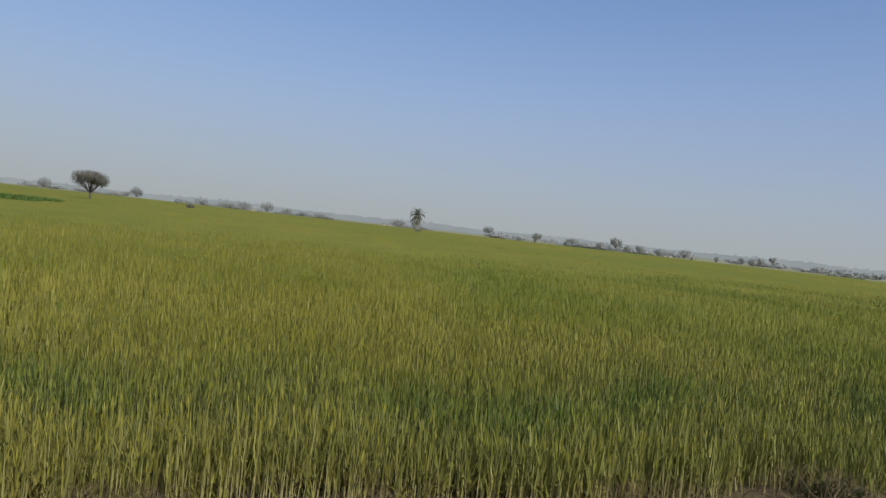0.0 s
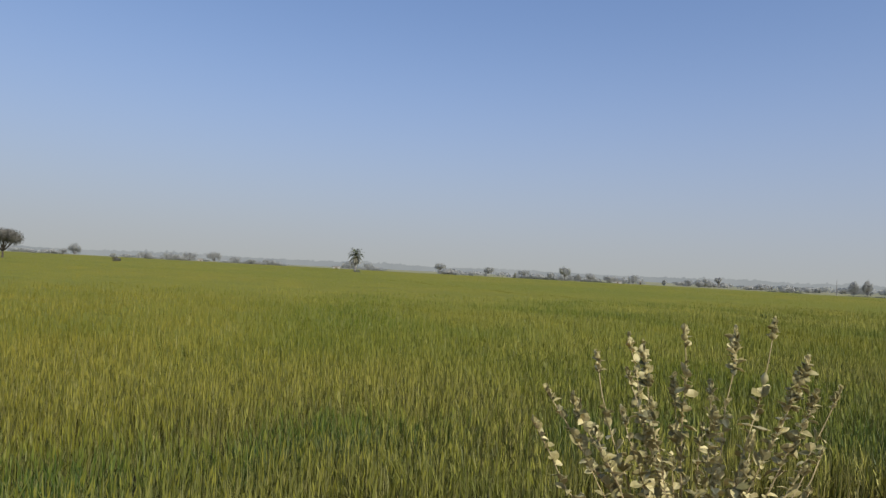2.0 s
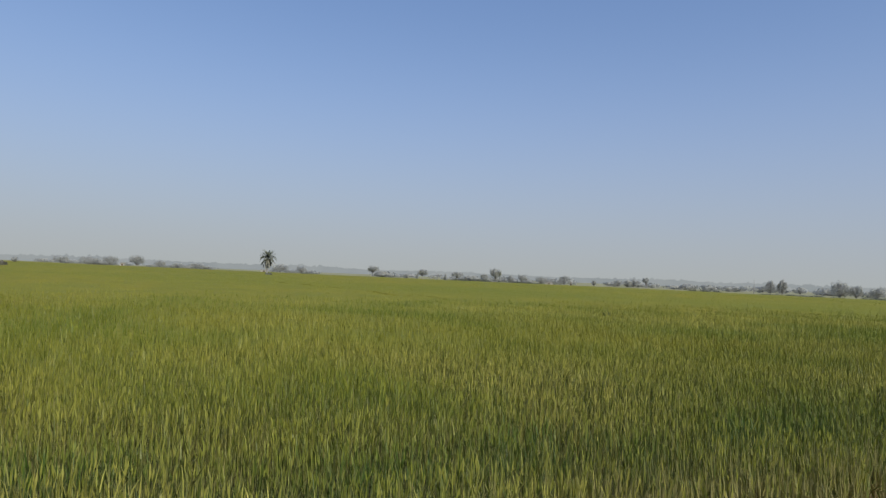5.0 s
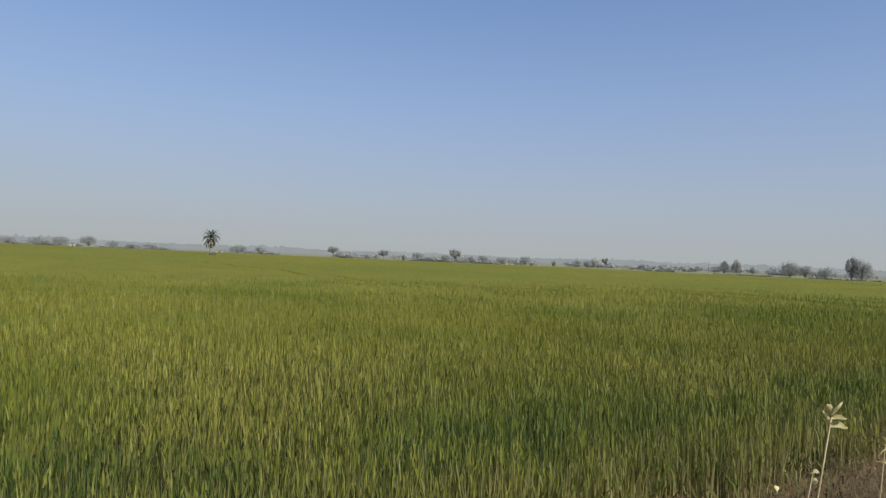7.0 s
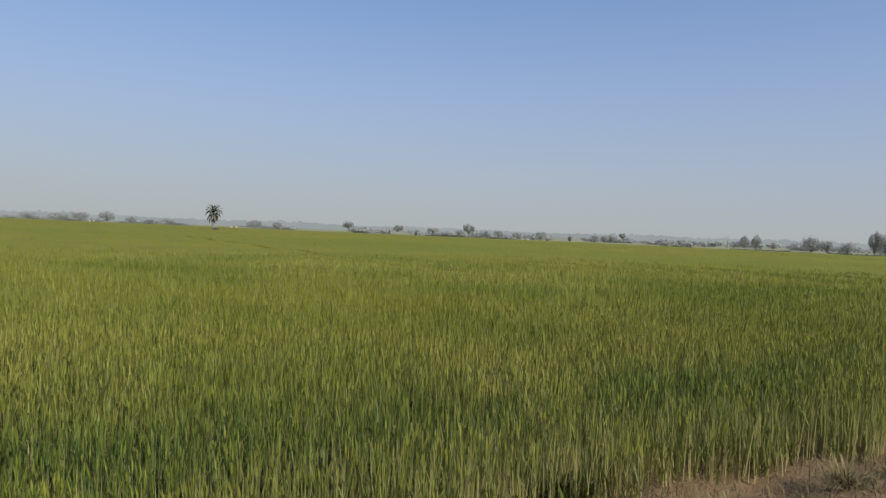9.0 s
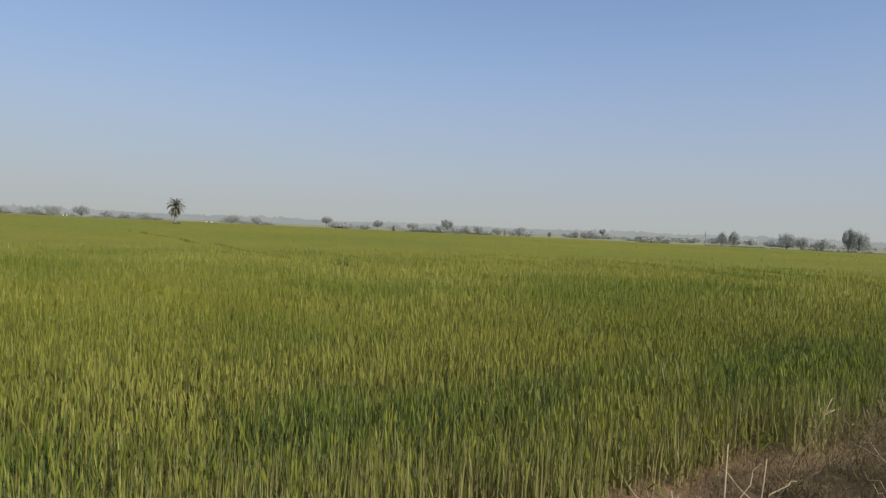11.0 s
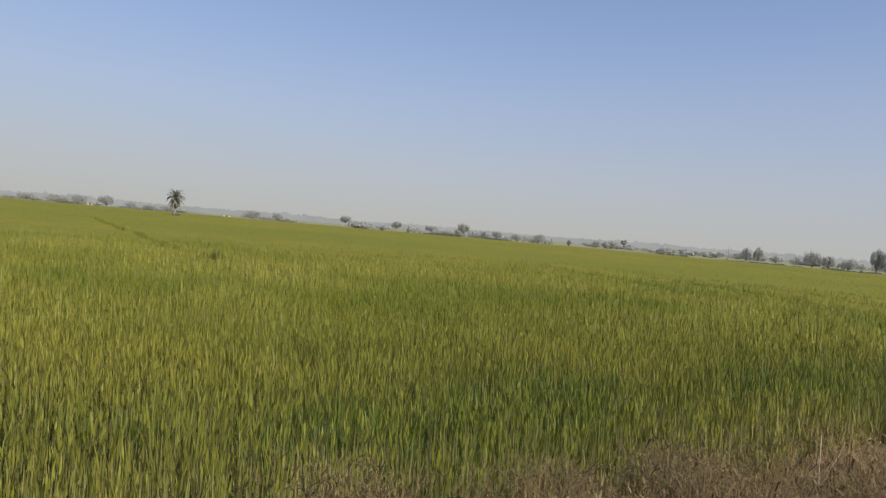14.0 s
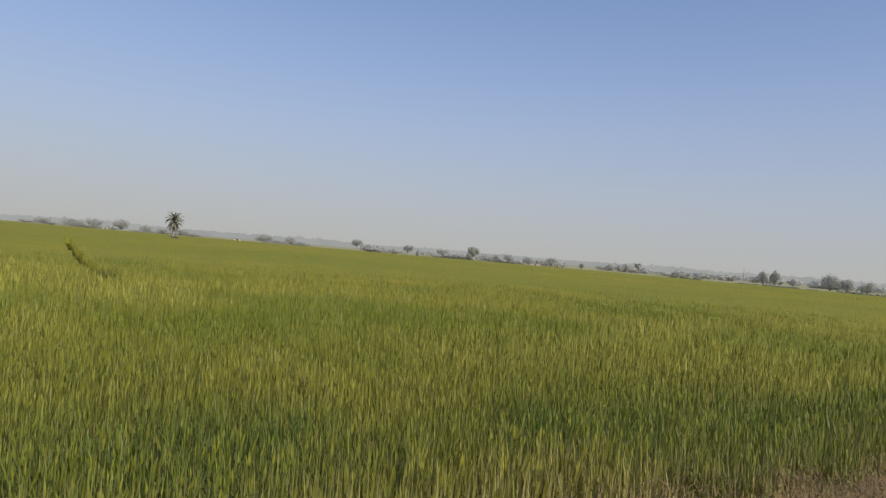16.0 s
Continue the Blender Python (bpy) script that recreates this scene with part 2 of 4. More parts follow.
class Bunch:
    """Gathers strips and spindles of many plants into one mesh."""

    def __init__(self, seed):
        self.rng = np.random.default_rng(seed)
        self.v, self.f, self.s, self.t, self.d, self.n = [], [], [], [], [], 0

    def put(self, verts, tris, slot, tone, dry):
        # verts (n, k, 3); tris (m, 3) of one piece; tone (n,), dry (n, k)
        n, k = verts.shape[:2]
        if not n:
            return
        self.v.append(verts.reshape(-1, 3))
        self.f.append((tris[None] + (self.n + np.arange(n) * k)[:, None, None]).reshape(-1, 3))
        self.s.append(np.full(n * len(tris), slot))
        self.t.append(np.repeat(tone, k))
        self.d.append(dry.reshape(-1))
        self.n += n * k

    def blades(self, base, az, length, width, lean, bend, segs, slot, tone, dry_foot=0.0, dry_tip=0.0, rise=None):
        """Strips that start with slope lean (0 upright) and bow over by bend radians towards the tip."""
        n = len(base)
        steps = np.linspace(0, 1, segs + 1)
        out, up = np.zeros((n, segs + 1)), np.zeros((n, segs + 1))
        for i in range(1, segs + 1):
            a = lean + bend * (steps[i] - 0.5 / segs)
            out[:, i] = out[:, i - 1] + np.sin(a) * length / segs
            up[:, i] = up[:, i - 1] + np.cos(a) * length / segs
        heading = np.stack([np.cos(az), np.sin(az)], -1)
        side = np.stack([-np.sin(az), np.cos(az)], -1)
        mid = base[:, None, :].repeat(segs + 1, 1)
        mid[:, :, :2] += heading[:, None] * out[:, :, None]
        mid[:, :, 2] += up
        half = (width[:, None] * np.array([1 - 0.55 * s * s for s in steps])[None] / 2)
        verts = np.zeros((n, 2 * segs + 1, 3))
        for i in range(segs):
            verts[:, 2 * i] = mid[:, i]
            verts[:, 2 * i + 1] = mid[:, i]
            verts[:, 2 * i, :2] += side * half[:, i, None]
            verts[:, 2 * i + 1, :2] -= side * half[:, i, None]
        verts[:, -1] = mid[:, segs]
        tris = []
        for i in range(segs - 1):
            a = 2 * i
            tris += [(a, a + 1, a + 2), (a + 1, a + 3, a + 2)]
        tris.append((2 * segs - 2, 2 * segs - 1, 2 * segs))
        frac = np.array([i // 2 / segs for i in range(2 * segs)] + [1.0])
        dry = np.clip(dry_foot * (1 - 1.5 * frac) + dry_tip * np.clip(2 * frac - 1.1, 0, 1), 0, 1)
        self.put(verts, np.array(tris), slot, tone, np.broadcast_to(dry, (n, len(frac))).copy())

    def spindles(self, foot, az, lean, length, radius, slot, tone, sides=3):
        """Slim pointed bodies: the ears."""
        n = len(foot)
        axis = np.stack([np.cos(az) * np.sin(lean), np.sin(az) * np.sin(lean), np.cos(lean)], -1)
        verts = np.zeros((n, sides + 2, 3))
        verts[:, 0] = foot
        verts[:, -1] = foot + axis * length[:, None]
        mid = foot + axis * (0.42 * length)[:, None]
        for i in range(sides):
            a = 2 * math.pi * i / sides + az
            verts[:, 1 + i] = mid + np.stack([np.cos(a), np.sin(a), 0 * a], -1) * radius[:, None]
        tris = []
        for i in range(sides):
            j = 1 + (i + 1) % sides
            tris += [(0, j, 1 + i), (1 + i, j, sides + 1)]
        self.put(verts, np.array(tris), slot, tone, np.zeros((n, sides + 2)))

    def mesh(self, name, mats, lush=None):
        v = np.concatenate(self.v)
        return tri_mesh(name, v, np.concatenate(self.f), mats, np.concatenate(self.s), np.concatenate(self.t), np.concatenate(self.d), lush(v[:, 0], v[:, 1]) if lush else None)


def drift_noise(x, y, size, seed):
    """Soft waves over the plan, about -1 to 1."""
    r = np.random.default_rng(seed)
    total = 0
    for k in range(7):
        a, p, s = r.uniform(0, 2 * math.pi), r.uniform(0, 2 * math.pi), r.uniform(0.6, 2.2) / size
        total = total + np.sin((np.cos(a) * x + np.sin(a) * y) * 2 * math.pi * s + p)
    return total / 3.2


def part(name, me, parent, label=""):
    ob = new(name, me)
    ob.parent = parent
    return tagged(ob, label) if label else ob


def thing(name, m, label, category, group="", kind=""):
    ob = new(name)
    ob.matrix_world = m
    return tagged(ob, label, category, group, kind)


# ---- plan of the field ----
def field_edge(x):
    return np.interp(x, [-5, 0, 5, 8, 10, 14, 17, 19, 21, 23, 27, 45], [3.6, 3.5, 3.45, 3.05, 2.95, 2.9, 2.84, 2.84, 2.95, 3.05, 3.15, 3.2]) + 0.10 * np.sin(x * 2.1) + 0.06 * np.sin(x * 5.3 + 1)


TRACK = [(21.7, 16.6), (21.4, 16.8), (21.05, 20.6), (20.6, 25.5), (20.05, 32.2), (19.15, 45.0), (18.7, 52.0)]


def off_track(x, y):
    best = np.full(np.shape(x), 1e9)
    for (ax, ay), (bx, by) in zip(TRACK, TRACK[1:]):
        dx, dy = bx - ax, by - ay
        u = np.clip(((x - ax) * dx + (y - ay) * dy) / (dx * dx + dy * dy), 0, 1)
        best = np.minimum(best, np.hypot(x - ax - u * dx, y - ay - u * dy))
    return best


def lush_share(x, y):
    """A greener, thinner strip of the crop that runs about a metre inside its edge."""
    rim = y - field_edge(x)
    return np.clip(np.exp(-((rim - 1.05 - 0.25 * drift_noise(x, 0 * x, 5, 15)) / 0.42) ** 2) * (0.75 + 0.6 * drift_noise(x, y, 1.8, 16)), 0, 1)


def crop_height(x, y):
    return (1 - 0.10 * lush_share(x, y)) * 0.55 + 0.045 * drift_noise(x, y, 5.0, 3) + 0.02 * drift_noise(x, y, 1.1, 4)


def fall(x, y):
    """The land sinks a little towards the far boundary."""
    out = np.clip(0.8 * (np.asarray(x) - 10) + 0.35 * np.asarray(y) - 50, 0, 330)
    return -0.0092 * out * out / (out + 12)


def ground_height(x, y):
    near = np.clip((8 - np.abs(np.asarray(y) - 1.5)) / 4, 0, 1)
    lumps = 0.03 * drift_noise(x, y, 1.6, 8) + 0.015 * drift_noise(x, y, 0.45, 9)
    ditch = -0.07 * np.exp(-((np.asarray(y) - 2.45) / 0.5) ** 2)
    along = np.clip((np.asarray(x) - 10.5) / 2.5, 0, 1) * (1 + 0.35 * np.sin(np.asarray(x) * 1.3))
    bank = 0.10 * along * np.exp(-((np.asarray(y) - 2.0) / 0.45) ** 2)
    return near * (lumps + ditch * (1 - np.clip(along, 0, 1)) + bank) + fall(x, y)


def steps_out(inner, outer, start, growth):
    out, s = [inner], start
    while out[-1] < outer:
        out.append(out[-1] + s)
        s *= growth
    return out


def sheet(name, xs, ys, height, mats, smooth=True):
    gx, gy = np.meshgrid(xs, ys)
    verts = np.stack([gx, gy, height(gx, gy)], -1).reshape(-1, 3)
    w, rows = len(xs), len(ys)
    a = (np.arange(rows - 1)[:, None] * w + np.arange(w - 1)[None]).ravel()
    tris = np.concatenate([np.stack([a, a + 1, a + w + 1], -1), np.stack([a, a + w + 1, a + w], -1)])
    return tri_mesh(name, verts, tris, mats, smooth=smooth)


xs = [-v for v in steps_out(6, 4200, 0.3, 1.3)[:0:-1]] + list(np.arange(-6, 46, 0.2)) + steps_out(46, 4200, 0.3, 1.3)
ys = [-v for v in steps_out(4, 4200, 0.3, 1.3)[:0:-1]] + list(np.arange(-4, 10, 0.2)) + steps_out(10, 4200, 0.3, 1.3)
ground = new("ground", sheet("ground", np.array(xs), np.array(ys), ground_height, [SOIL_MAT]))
tagged(ground, "dry brown soil with lumps and a shallow ditch", "ground", kind="structure")


def canopy_height(x, y):
    rim = np.clip((y - field_edge(x) - 0.8) / 3.0, 0, 1)
    worn = 0.5 * (off_track(x, y) < 0.165)
    d = np.hypot(np.clip(x, -1e9, 0) + np.clip(x - 22, 0, 1e9), y)
    under = np.interp(d, [0, 3.2, 4.6, 6.5, 8.5, 12, 20, 30, 70], [0.62, 0.60, 0.55, 0.47, 0.30, 0.14, 0.09, 0.06, 0.02]) + 0.06 * np.clip(1 - d / 9, 0, 1) * drift_noise(x, y, 2.2, 44)
    under = np.where((x < -0.36 * y - 1.0) | (x > 24 + 2.25 * y), 0.08, under)
    rim = rim * (x < 160 + 0.36 * y)
    return fall(x, y) + np.where(rim > 0, crop_height(x, y) - under - worn - 0.25 * (1 - rim), -0.15)


xs = [-v for v in steps_out(10, 380, 0.4, 1.12)[:0:-1]] + list(np.arange(-10, 18.4, 0.4)) + list(np.arange(18.4, 22, 0.06)) + list(np.arange(22, 60, 0.4)) + steps_out(60, 640, 0.4, 1.12)
ys = list(np.arange(3.0, 60, 0.4)) + steps_out(60, 262, 0.4, 1.12)
canopy = new("wheat_canopy", sheet("wheat_canopy", np.array(xs), np.array(ys), canopy_height, [CANOPY_MAT]))
tagged(canopy, "dense green and yellow wheat crop covering the field", "crop", kind="stuff")


# ---- wheat ----
def scatter(rng, per_m2, near, far, walk_end=21.6):
    """Points of the field inside the fan that the walk looks over, between two distances from the walk."""
    x0, x1 = -far * 0.45, walk_end + far * 0.95
    n = int((x1 - x0) * (far * 1.08) * per_m2)
    x, y = rng.uniform(x0, x1, n), rng.uniform(2.6, far * 1.08 + 2.6, n)
    d = np.hypot(np.clip(x, None, 0) + np.clip(x - walk_end, 0, None), y)
    fan = (x > -0.36 * y - 0.6) & (x < walk_end + 2.25 * y + 1.0)
    blend = d * (1 + 0.5 * (rng.random(n) - 0.5))
    keep = (blend >= near) & (blend < far) & fan & (y > field_edge(x) + rng.normal(0, 0.09, n)) & (off_track(x, y) > np.interp(d, [17, 26], [0.14, 0.24]) + 0.05 * rng.random(n))
    keep &= rng.random(n) < np.interp(d, [30, far], [1.0, 0.3 if far > 30 else 1.0])
    return x[keep], y[keep], d[keep]


def front_row(seed):
    """Extra short stalks and withered leaves that close the front of the crop along its edge."""
    b = Bunch(seed)
    r = b.rng
    n = 14000
    x = r.uniform(-1.5, 38, n)
    y = field_edge(x) + np.abs(r.normal(0, 0.35, n))
    h = crop_height(x, y) * r.uniform(0.45, 0.95, n)
    foot = np.stack([x, y, ground_height(x, y) - 0.01], -1)
    tone = np.clip(r.normal(0.5, 0.35, n), 0, 1)
    b.blades(foot, r.uniform(0, 2 * math.pi, n), h, r.uniform(0.006, 0.011, n), np.abs(r.normal(0, 0.07, n)), np.full(n, 0.08), 2, 1, tone, np.interp(x, [5, 9], [0.7, 1.8])[:, None], 0.2)
    p = foot + np.stack([0 * h, 0 * h, h * r.uniform(0.05, 0.4, n)], -1)
    b.blades(p, r.uniform(0, 2 * math.pi, n), r.uniform(0.12, 0.24, n), r.uniform(0.006, 0.010, n), r.uniform(0.05, 0.5, n), np.abs(r.normal(0.4, 0.6, n)), 3, 0, tone, 0.7, 0.9)
    young = x < 9.5
    for low, high in ((0.1, 0.5), (0.35, 0.8)):
        p = (foot + np.stack([0 * h, 0 * h, h * r.uniform(low, high, n)], -1))[young]
        k = len(p)
        b.blades(p, r.uniform(0, 2 * math.pi, k), r.uniform(0.10, 0.22, k), r.uniform(0.006, 0.011, k), np.abs(r.normal(0.15, 0.2, k)), np.abs(r.normal(0.3, 0.5, k)), 2, 0, tone[young], 0.1, 0.3)
    return b.mesh("wheat_edge", [LEAF_MAT, STEM_MAT])


tagged(new("wheat_edge", front_row(99)), "short straw-footed wheat stalks along the field edge", "crop", kind="stuff")


def wheat(seed, per_m2, near, far, detail):
    b = Bunch(seed)
    r = b.rng
    x, y, d = scatter(r, per_m2, near, far)
    n = len(x)
    h = crop_height(x, y) * r.normal(1.0, 0.09, n)
    rim = y - field_edge(x)
    h *= np.clip(0.75 + 0.35 * rim, 0.6, 1)
    # tone by distance from the walk: dark plants stand for shaded gaps, contrast fades far off
    calm = np.interp(d, [7, 14, 25, 60], [1.12, 0.85, 0.45, 0.25])
    tone = np.clip(np.interp(d, [6, 11, 22, 30], [0.47, 0.66, 0.66, 0.52]) + calm * np.where(r.random(n) < 0.26, r.uniform(-0.48, -0.2, n), r.normal(0.12, 0.26, n)), 0, 1)
    foot = np.stack([x, y, ground_height(x, y) - 0.01], -1)
    az = r.uniform(0, 2 * math.pi, n)
    lean = np.abs(r.normal(0.0, 0.07, n))
    if detail == 0:
        stem = h * 0.86
        b.blades(foot, az, stem, r.uniform(0.006, 0.0105, n), lean, np.full(n, 0.04), 1, 2, np.clip(tone + 0.1, 0, 1), np.clip(1.1 - 1.2 * rim, 0.2, 1.0)[:, None])
        top = foot + np.stack([np.cos(az) * np.sin(lean) * stem, np.sin(az) * np.sin(lean) * stem, np.cos(lean) * stem], -1)
        has = r.random(n) < 0.6
        k = has.sum()
        b.spindles((top - [0, 0, 0.03])[has], az[has], lean[has] + np.abs(r.normal(0.05, 0.12, k)), r.uniform(0.06, 0.11, k), r.uniform(0.0045, 0.0068, k), 1, np.clip(tone[has] + 0.1, 0, 1), 3)
        for low, high, short, long, over in ((0.08, 0.4, 0.12, 0.22, 0.45), (0.42, 0.76, 0.10, 0.19, 0.4), (0.60, 0.90, 0.08, 0.16, 0.45)):
            p = foot + (top - foot) * r.uniform(low, high, n)[:, None]
            b.blades(p, r.uniform(0, 2 * math.pi, n), r.uniform(short, long, n), r.uniform(0.005, 0.0095, n), np.abs(r.normal(0.1, 0.15, n)),
                     np.abs(r.normal(0.1, over, n)), 2, 0, np.clip(tone + r.normal(-0.05, 0.3, n), 0, 1), 0.6 if low < 0.1 else 0.0, 0.9 if low < 0.1 else 0.3)
    elif detail == 1:
        has = r.random(n) < 0.6
        k = has.sum()
        top = foot + np.stack([0 * h, 0 * h, h * 0.84], -1)
        b.spindles((top - [0, 0, 0.06])[has], az[has], lean[has] + np.abs(r.normal(0, 0.1, k)), r.uniform(0.09, 0.15, k), r.uniform(0.006, 0.0095, k), 1, tone[has], 3)
        b.blades(foot, az, h * 0.85, np.full(n, 0.009), lean, np.full(n, 0.04), 1, 2, np.clip(tone + 0.1, 0, 1), 1.1)
        for _ in range(3):
            p = foot + np.stack([0 * h, 0 * h, h * r.uniform(0.4, 0.85, n)], -1)
            b.blades(p, r.uniform(0, 2 * math.pi, n), r.uniform(0.12, 0.24, n), r.uniform(0.010, 0.016, n), r.uniform(0.0, 0.22, n),
                     np.abs(r.normal(0.1, 0.35, n)), 1, 0, np.clip(tone + calm * r.normal(-0.05, 0.26, n), 0, 1))
    else:
        grow = np.clip(d / 30, 1, 2.5)
        for j in range(3):
            p = foot + np.stack([r.normal(0, 0.08, n) * grow, r.normal(0, 0.08, n) * grow, h * 0.55], -1)
            b.blades(p, r.uniform(0, 2 * math.pi, n), h * r.uniform(0.36, 0.48, n), r.uniform(0.02, 0.035, n) * grow, r.uniform(0, 0.35, n),
                     r.uniform(0, 0.4, n), 1, 1, tone)
    return b.mesh("wheat_stalks", [LEAF_MAT, EAR_MAT, STEM_MAT], lush_share)


def undergrowth(seed):
    """Lower leaves that fill the gaps between the nearest stalks, toned dark to stand for the shade there."""
    b = Bunch(seed)
    r = b.rng
    x, y, d = scatter(r, 190, 0, 8)
    n = len(x)
    foot = np.stack([x, y, ground_height(x, y) + r.uniform(0, 0.12, n)], -1)
    b.blades(foot, r.uniform(0, 2 * math.pi, n), r.uniform(0.14, 0.30, n), r.uniform(0.010, 0.022, n), r.uniform(0.0, 0.9, n), r.uniform(0, 1.3, n), 2, 0, np.clip(r.normal(0.0, 0.1, n), 0, 1), 0.0)
    return b.mesh("wheat_undergrowth", [LEAF_MAT], lush_share)


def track_shade_weeds(seed):
    """Dark weeds along the worn line through the crop, added to stand for the shade in its gap."""
    b = Bunch(seed)
    r = b.rng
    n = 40000
    x, y = r.uniform(17.5, 22.5, n), r.uniform(14.5, 53, n)
    keep = off_track(x, y) < 0.14
    x, y = x[keep], y[keep]
    n = len(x)
    b.blades(np.stack([x, y, 0 * x], -1), r.uniform(0, 2 * math.pi, n), r.uniform(0.10, 0.28, n), r.uniform(0.015, 0.035, n), r.uniform(0.1, 0.8, n), r.uniform(0.1, 0.9, n), 2, 0, r.random(n))
    return b.mesh("track_shade_weeds", [WEED_MAT])


def lush_strip(seed):
    """A darker, greener strip of young crop."""
    b = Bunch(seed)
    r = b.rng
    n = 12000
    x, y = r.uniform(-26, -12, n), r.uniform(44, 58, n)
    keep = (y > 45 + 1.5 * np.sin(x * 0.4)) & (y < 57 + np.sin(x * 0.7))
    x, y = x[keep], y[keep]
    n = len(x)
    b.blades(np.stack([x, y, 0.3 + 0 * x], -1), r.uniform(0, 2 * math.pi, n), r.uniform(0.35, 0.55, n), r.uniform(0.05, 0.11, n), r.uniform(0, 0.6, n), r.uniform(0, 0.7, n), 2, 0, r.random(n))
    return b.mesh("lush_strip", [LUSH_MAT])


tagged(new("lush_strip", lush_strip(42)), "dark green strip of lush young crop", "crop", kind="stuff")
tagged(new("wheat_undergrowth", undergrowth(43)), "lower wheat leaves darkened for the shade between the stalks", "crop", kind="stuff")
tagged(new("track_shade_weeds", track_shade_weeds(41)), "low dark weeds added for the shade in a worn line through the wheat", "weeds", kind="stuff")
for seed, (per_m2, near, far, detail) in enumerate([(355, 0, 8, 0), (102, 8, 22, 1), (13, 22, 110, 2)]):
    tagged(new("wheat_stalks", wheat(100 + seed, per_m2, near, far, detail)), "standing green wheat stalks with yellowing ears", "crop", kind="stuff")


# ---- places of the things ----
# x, y, width, height, label, share of withered leaves, shade
DEAD_BUSHES = [
    (11.85, 1.2, 0.7, 0.97, 1, 0.5, 0.5), (12.35, 1.25, 0.8, 0.98, 0, 0.3, 0.35), (13.0, 1.25, 0.9, 0.90, 2, 0.2, 0.2), (13.8, 1.35, 0.8, 0.80, 0, 0.3, 0.3), (14.7, 1.4, 0.7, 0.65, 2, 0.4, 0.5),
    (17.52, 1.25, 0.64, 0.97, 0, 0.1, 0.24), (17.95, 1.25, 0.6, 1.04, 1, 0.6, 0.7), (18.45, 1.45, 0.6, 0.82, 2, 0.4, 0.6),
    # the narrow bush at 19.64 is toned dark to stand for a shaded hollow
    (19.5, 1.4, 0.5, 1.0, 2, 0.4, 0.5), (19.64, 1.12, 0.32, 1.01, 0, 0.0, -0.4), (19.9, 1.0, 0.42, 1.18, 1, 2.0, 0.95), (20.25, 1.12, 0.6, 1.13, 2, 0.7, 0.45), (20.65, 1.2, 0.75, 1.09, 0, 0.4, 0.55),
    (21.2, 1.2, 0.75, 1.04, 2, 0.5, 0.6), (21.75, 1.2, 0.7, 1.05, 0, 0.2, 0.3), (22.3, 1.2, 0.7, 1.02, 2, 0.4, 0.5), (22.85, 1.2, 0.7, 1.00, 0, 0.2, 0.35), (23.5, 1.2, 0.8, 1.04, 2, 0.5, 0.5), (24.3, 1.25, 0.8, 1.0, 0, 0.3, 0.4),
    (18.7, 2.3, 0.8, 0.28, 1, 0.5, 0.5), (20.95, 2.45, 1.0, 0.40, 1, 0.5, 0.4), (22.0, 2.45, 1.0, 0.38, 1, 0.5, 0.4), (0.9, 3.1, 0.8, 0.22, 1, 0.4, 0.4), (2.5, 3.2, 0.8, 0.22, 1, 0.4, 0.4), (-0.4, 3.2, 0.7, 0.22, 1, 0.4, 0.4), (3.9, 3.2, 0.8, 0.22, 1, 0.4, 0.4)]
PALM, ACACIA, BUSH_B = (29.3, 105.0, 4.75), (-16.3, 89.2), (-5.8, 106.2)
FAR_LABELS = ("wide grey-green tree paled by painted haze on the far field boundary", "round grey-green tree paled by painted haze on the far field boundary")
FAR_TREES = [
    (-14.62, 432, 22, 15, 0.1, 0.8), (-9.13, 421, 13, 9, 0.1, 0.8), (-8.43, 421, 22, 17, 0.1, 0.8), (-6.79, 201, 12, 8, 0.1, 0.8),
    (-3.4, 480, 26, 9, 0.1, 0.6), (-1.5, 480, 35, 10, 0.1, 0.5), (-0.05, 490, 28, 13, 0.1, 0.6), (1.83, 491, 26, 16, 0.1, 0.8), (3.5, 514, 22, 9, 0.1, 0.6), (4.8, 500, 20, 7, 0.1, 0.6),
    (6.2, 500, 25, 7, 0.1, 0.5), (12.86, 450, 35, 12, 0.1, 0.6), (14.7, 560, 22, 10, 0.2, 0.7), (20.7, 410, 24, 16, 0.4, 0.6), (25.0, 435, 20, 14, 0.3, 0.7), (24.4, 300, 7, 6, 0.1, 0.8),
    (26.8, 260, 6, 8, 0.1, 0.9), (28.0, 420, 28, 12, 0.35, 0.6), (30.4, 420, 18, 10, 0.1, 0.7), (31.23, 300, 22, 21, 0.3, 0.8), (32.7, 420, 15, 9, 0.1, 0.7), (33.7, 420, 20, 12, 0.2, 0.7),
    (35.3, 440, 24, 10, 0.1, 0.6), (37.3, 430, 22, 12, 0.2, 0.7), (39.8, 440, 9, 6, 0.1, 0.8), (41.8, 550, 18, 8, 0.1, 0.6), (42.6, 540, 18, 9, 0.1, 0.6), (43.1, 550, 16, 11, 0.1, 0.8), (44.1, 560, 12, 13, 0.2, 0.9),
    (53.4, 520, 18, 17, 0.06, 1.1), (54.25, 520, 17, 18, 0.06, 1.2), (55.5, 520, 12, 7, 0.1, 0.8), (58.05, 430, 33, 21, 0.06, 1.0), (59.1, 430, 21, 16, 0.06, 1.0),
    (60.4, 430, 22, 13, 0.06, 1.0), (62.1, 414, 22, 29, 0.08, 1.2), (62.75, 414, 32, 27, 0.08, 0.95), (65.0, 430, 22, 20, 0.2, 0.8)]
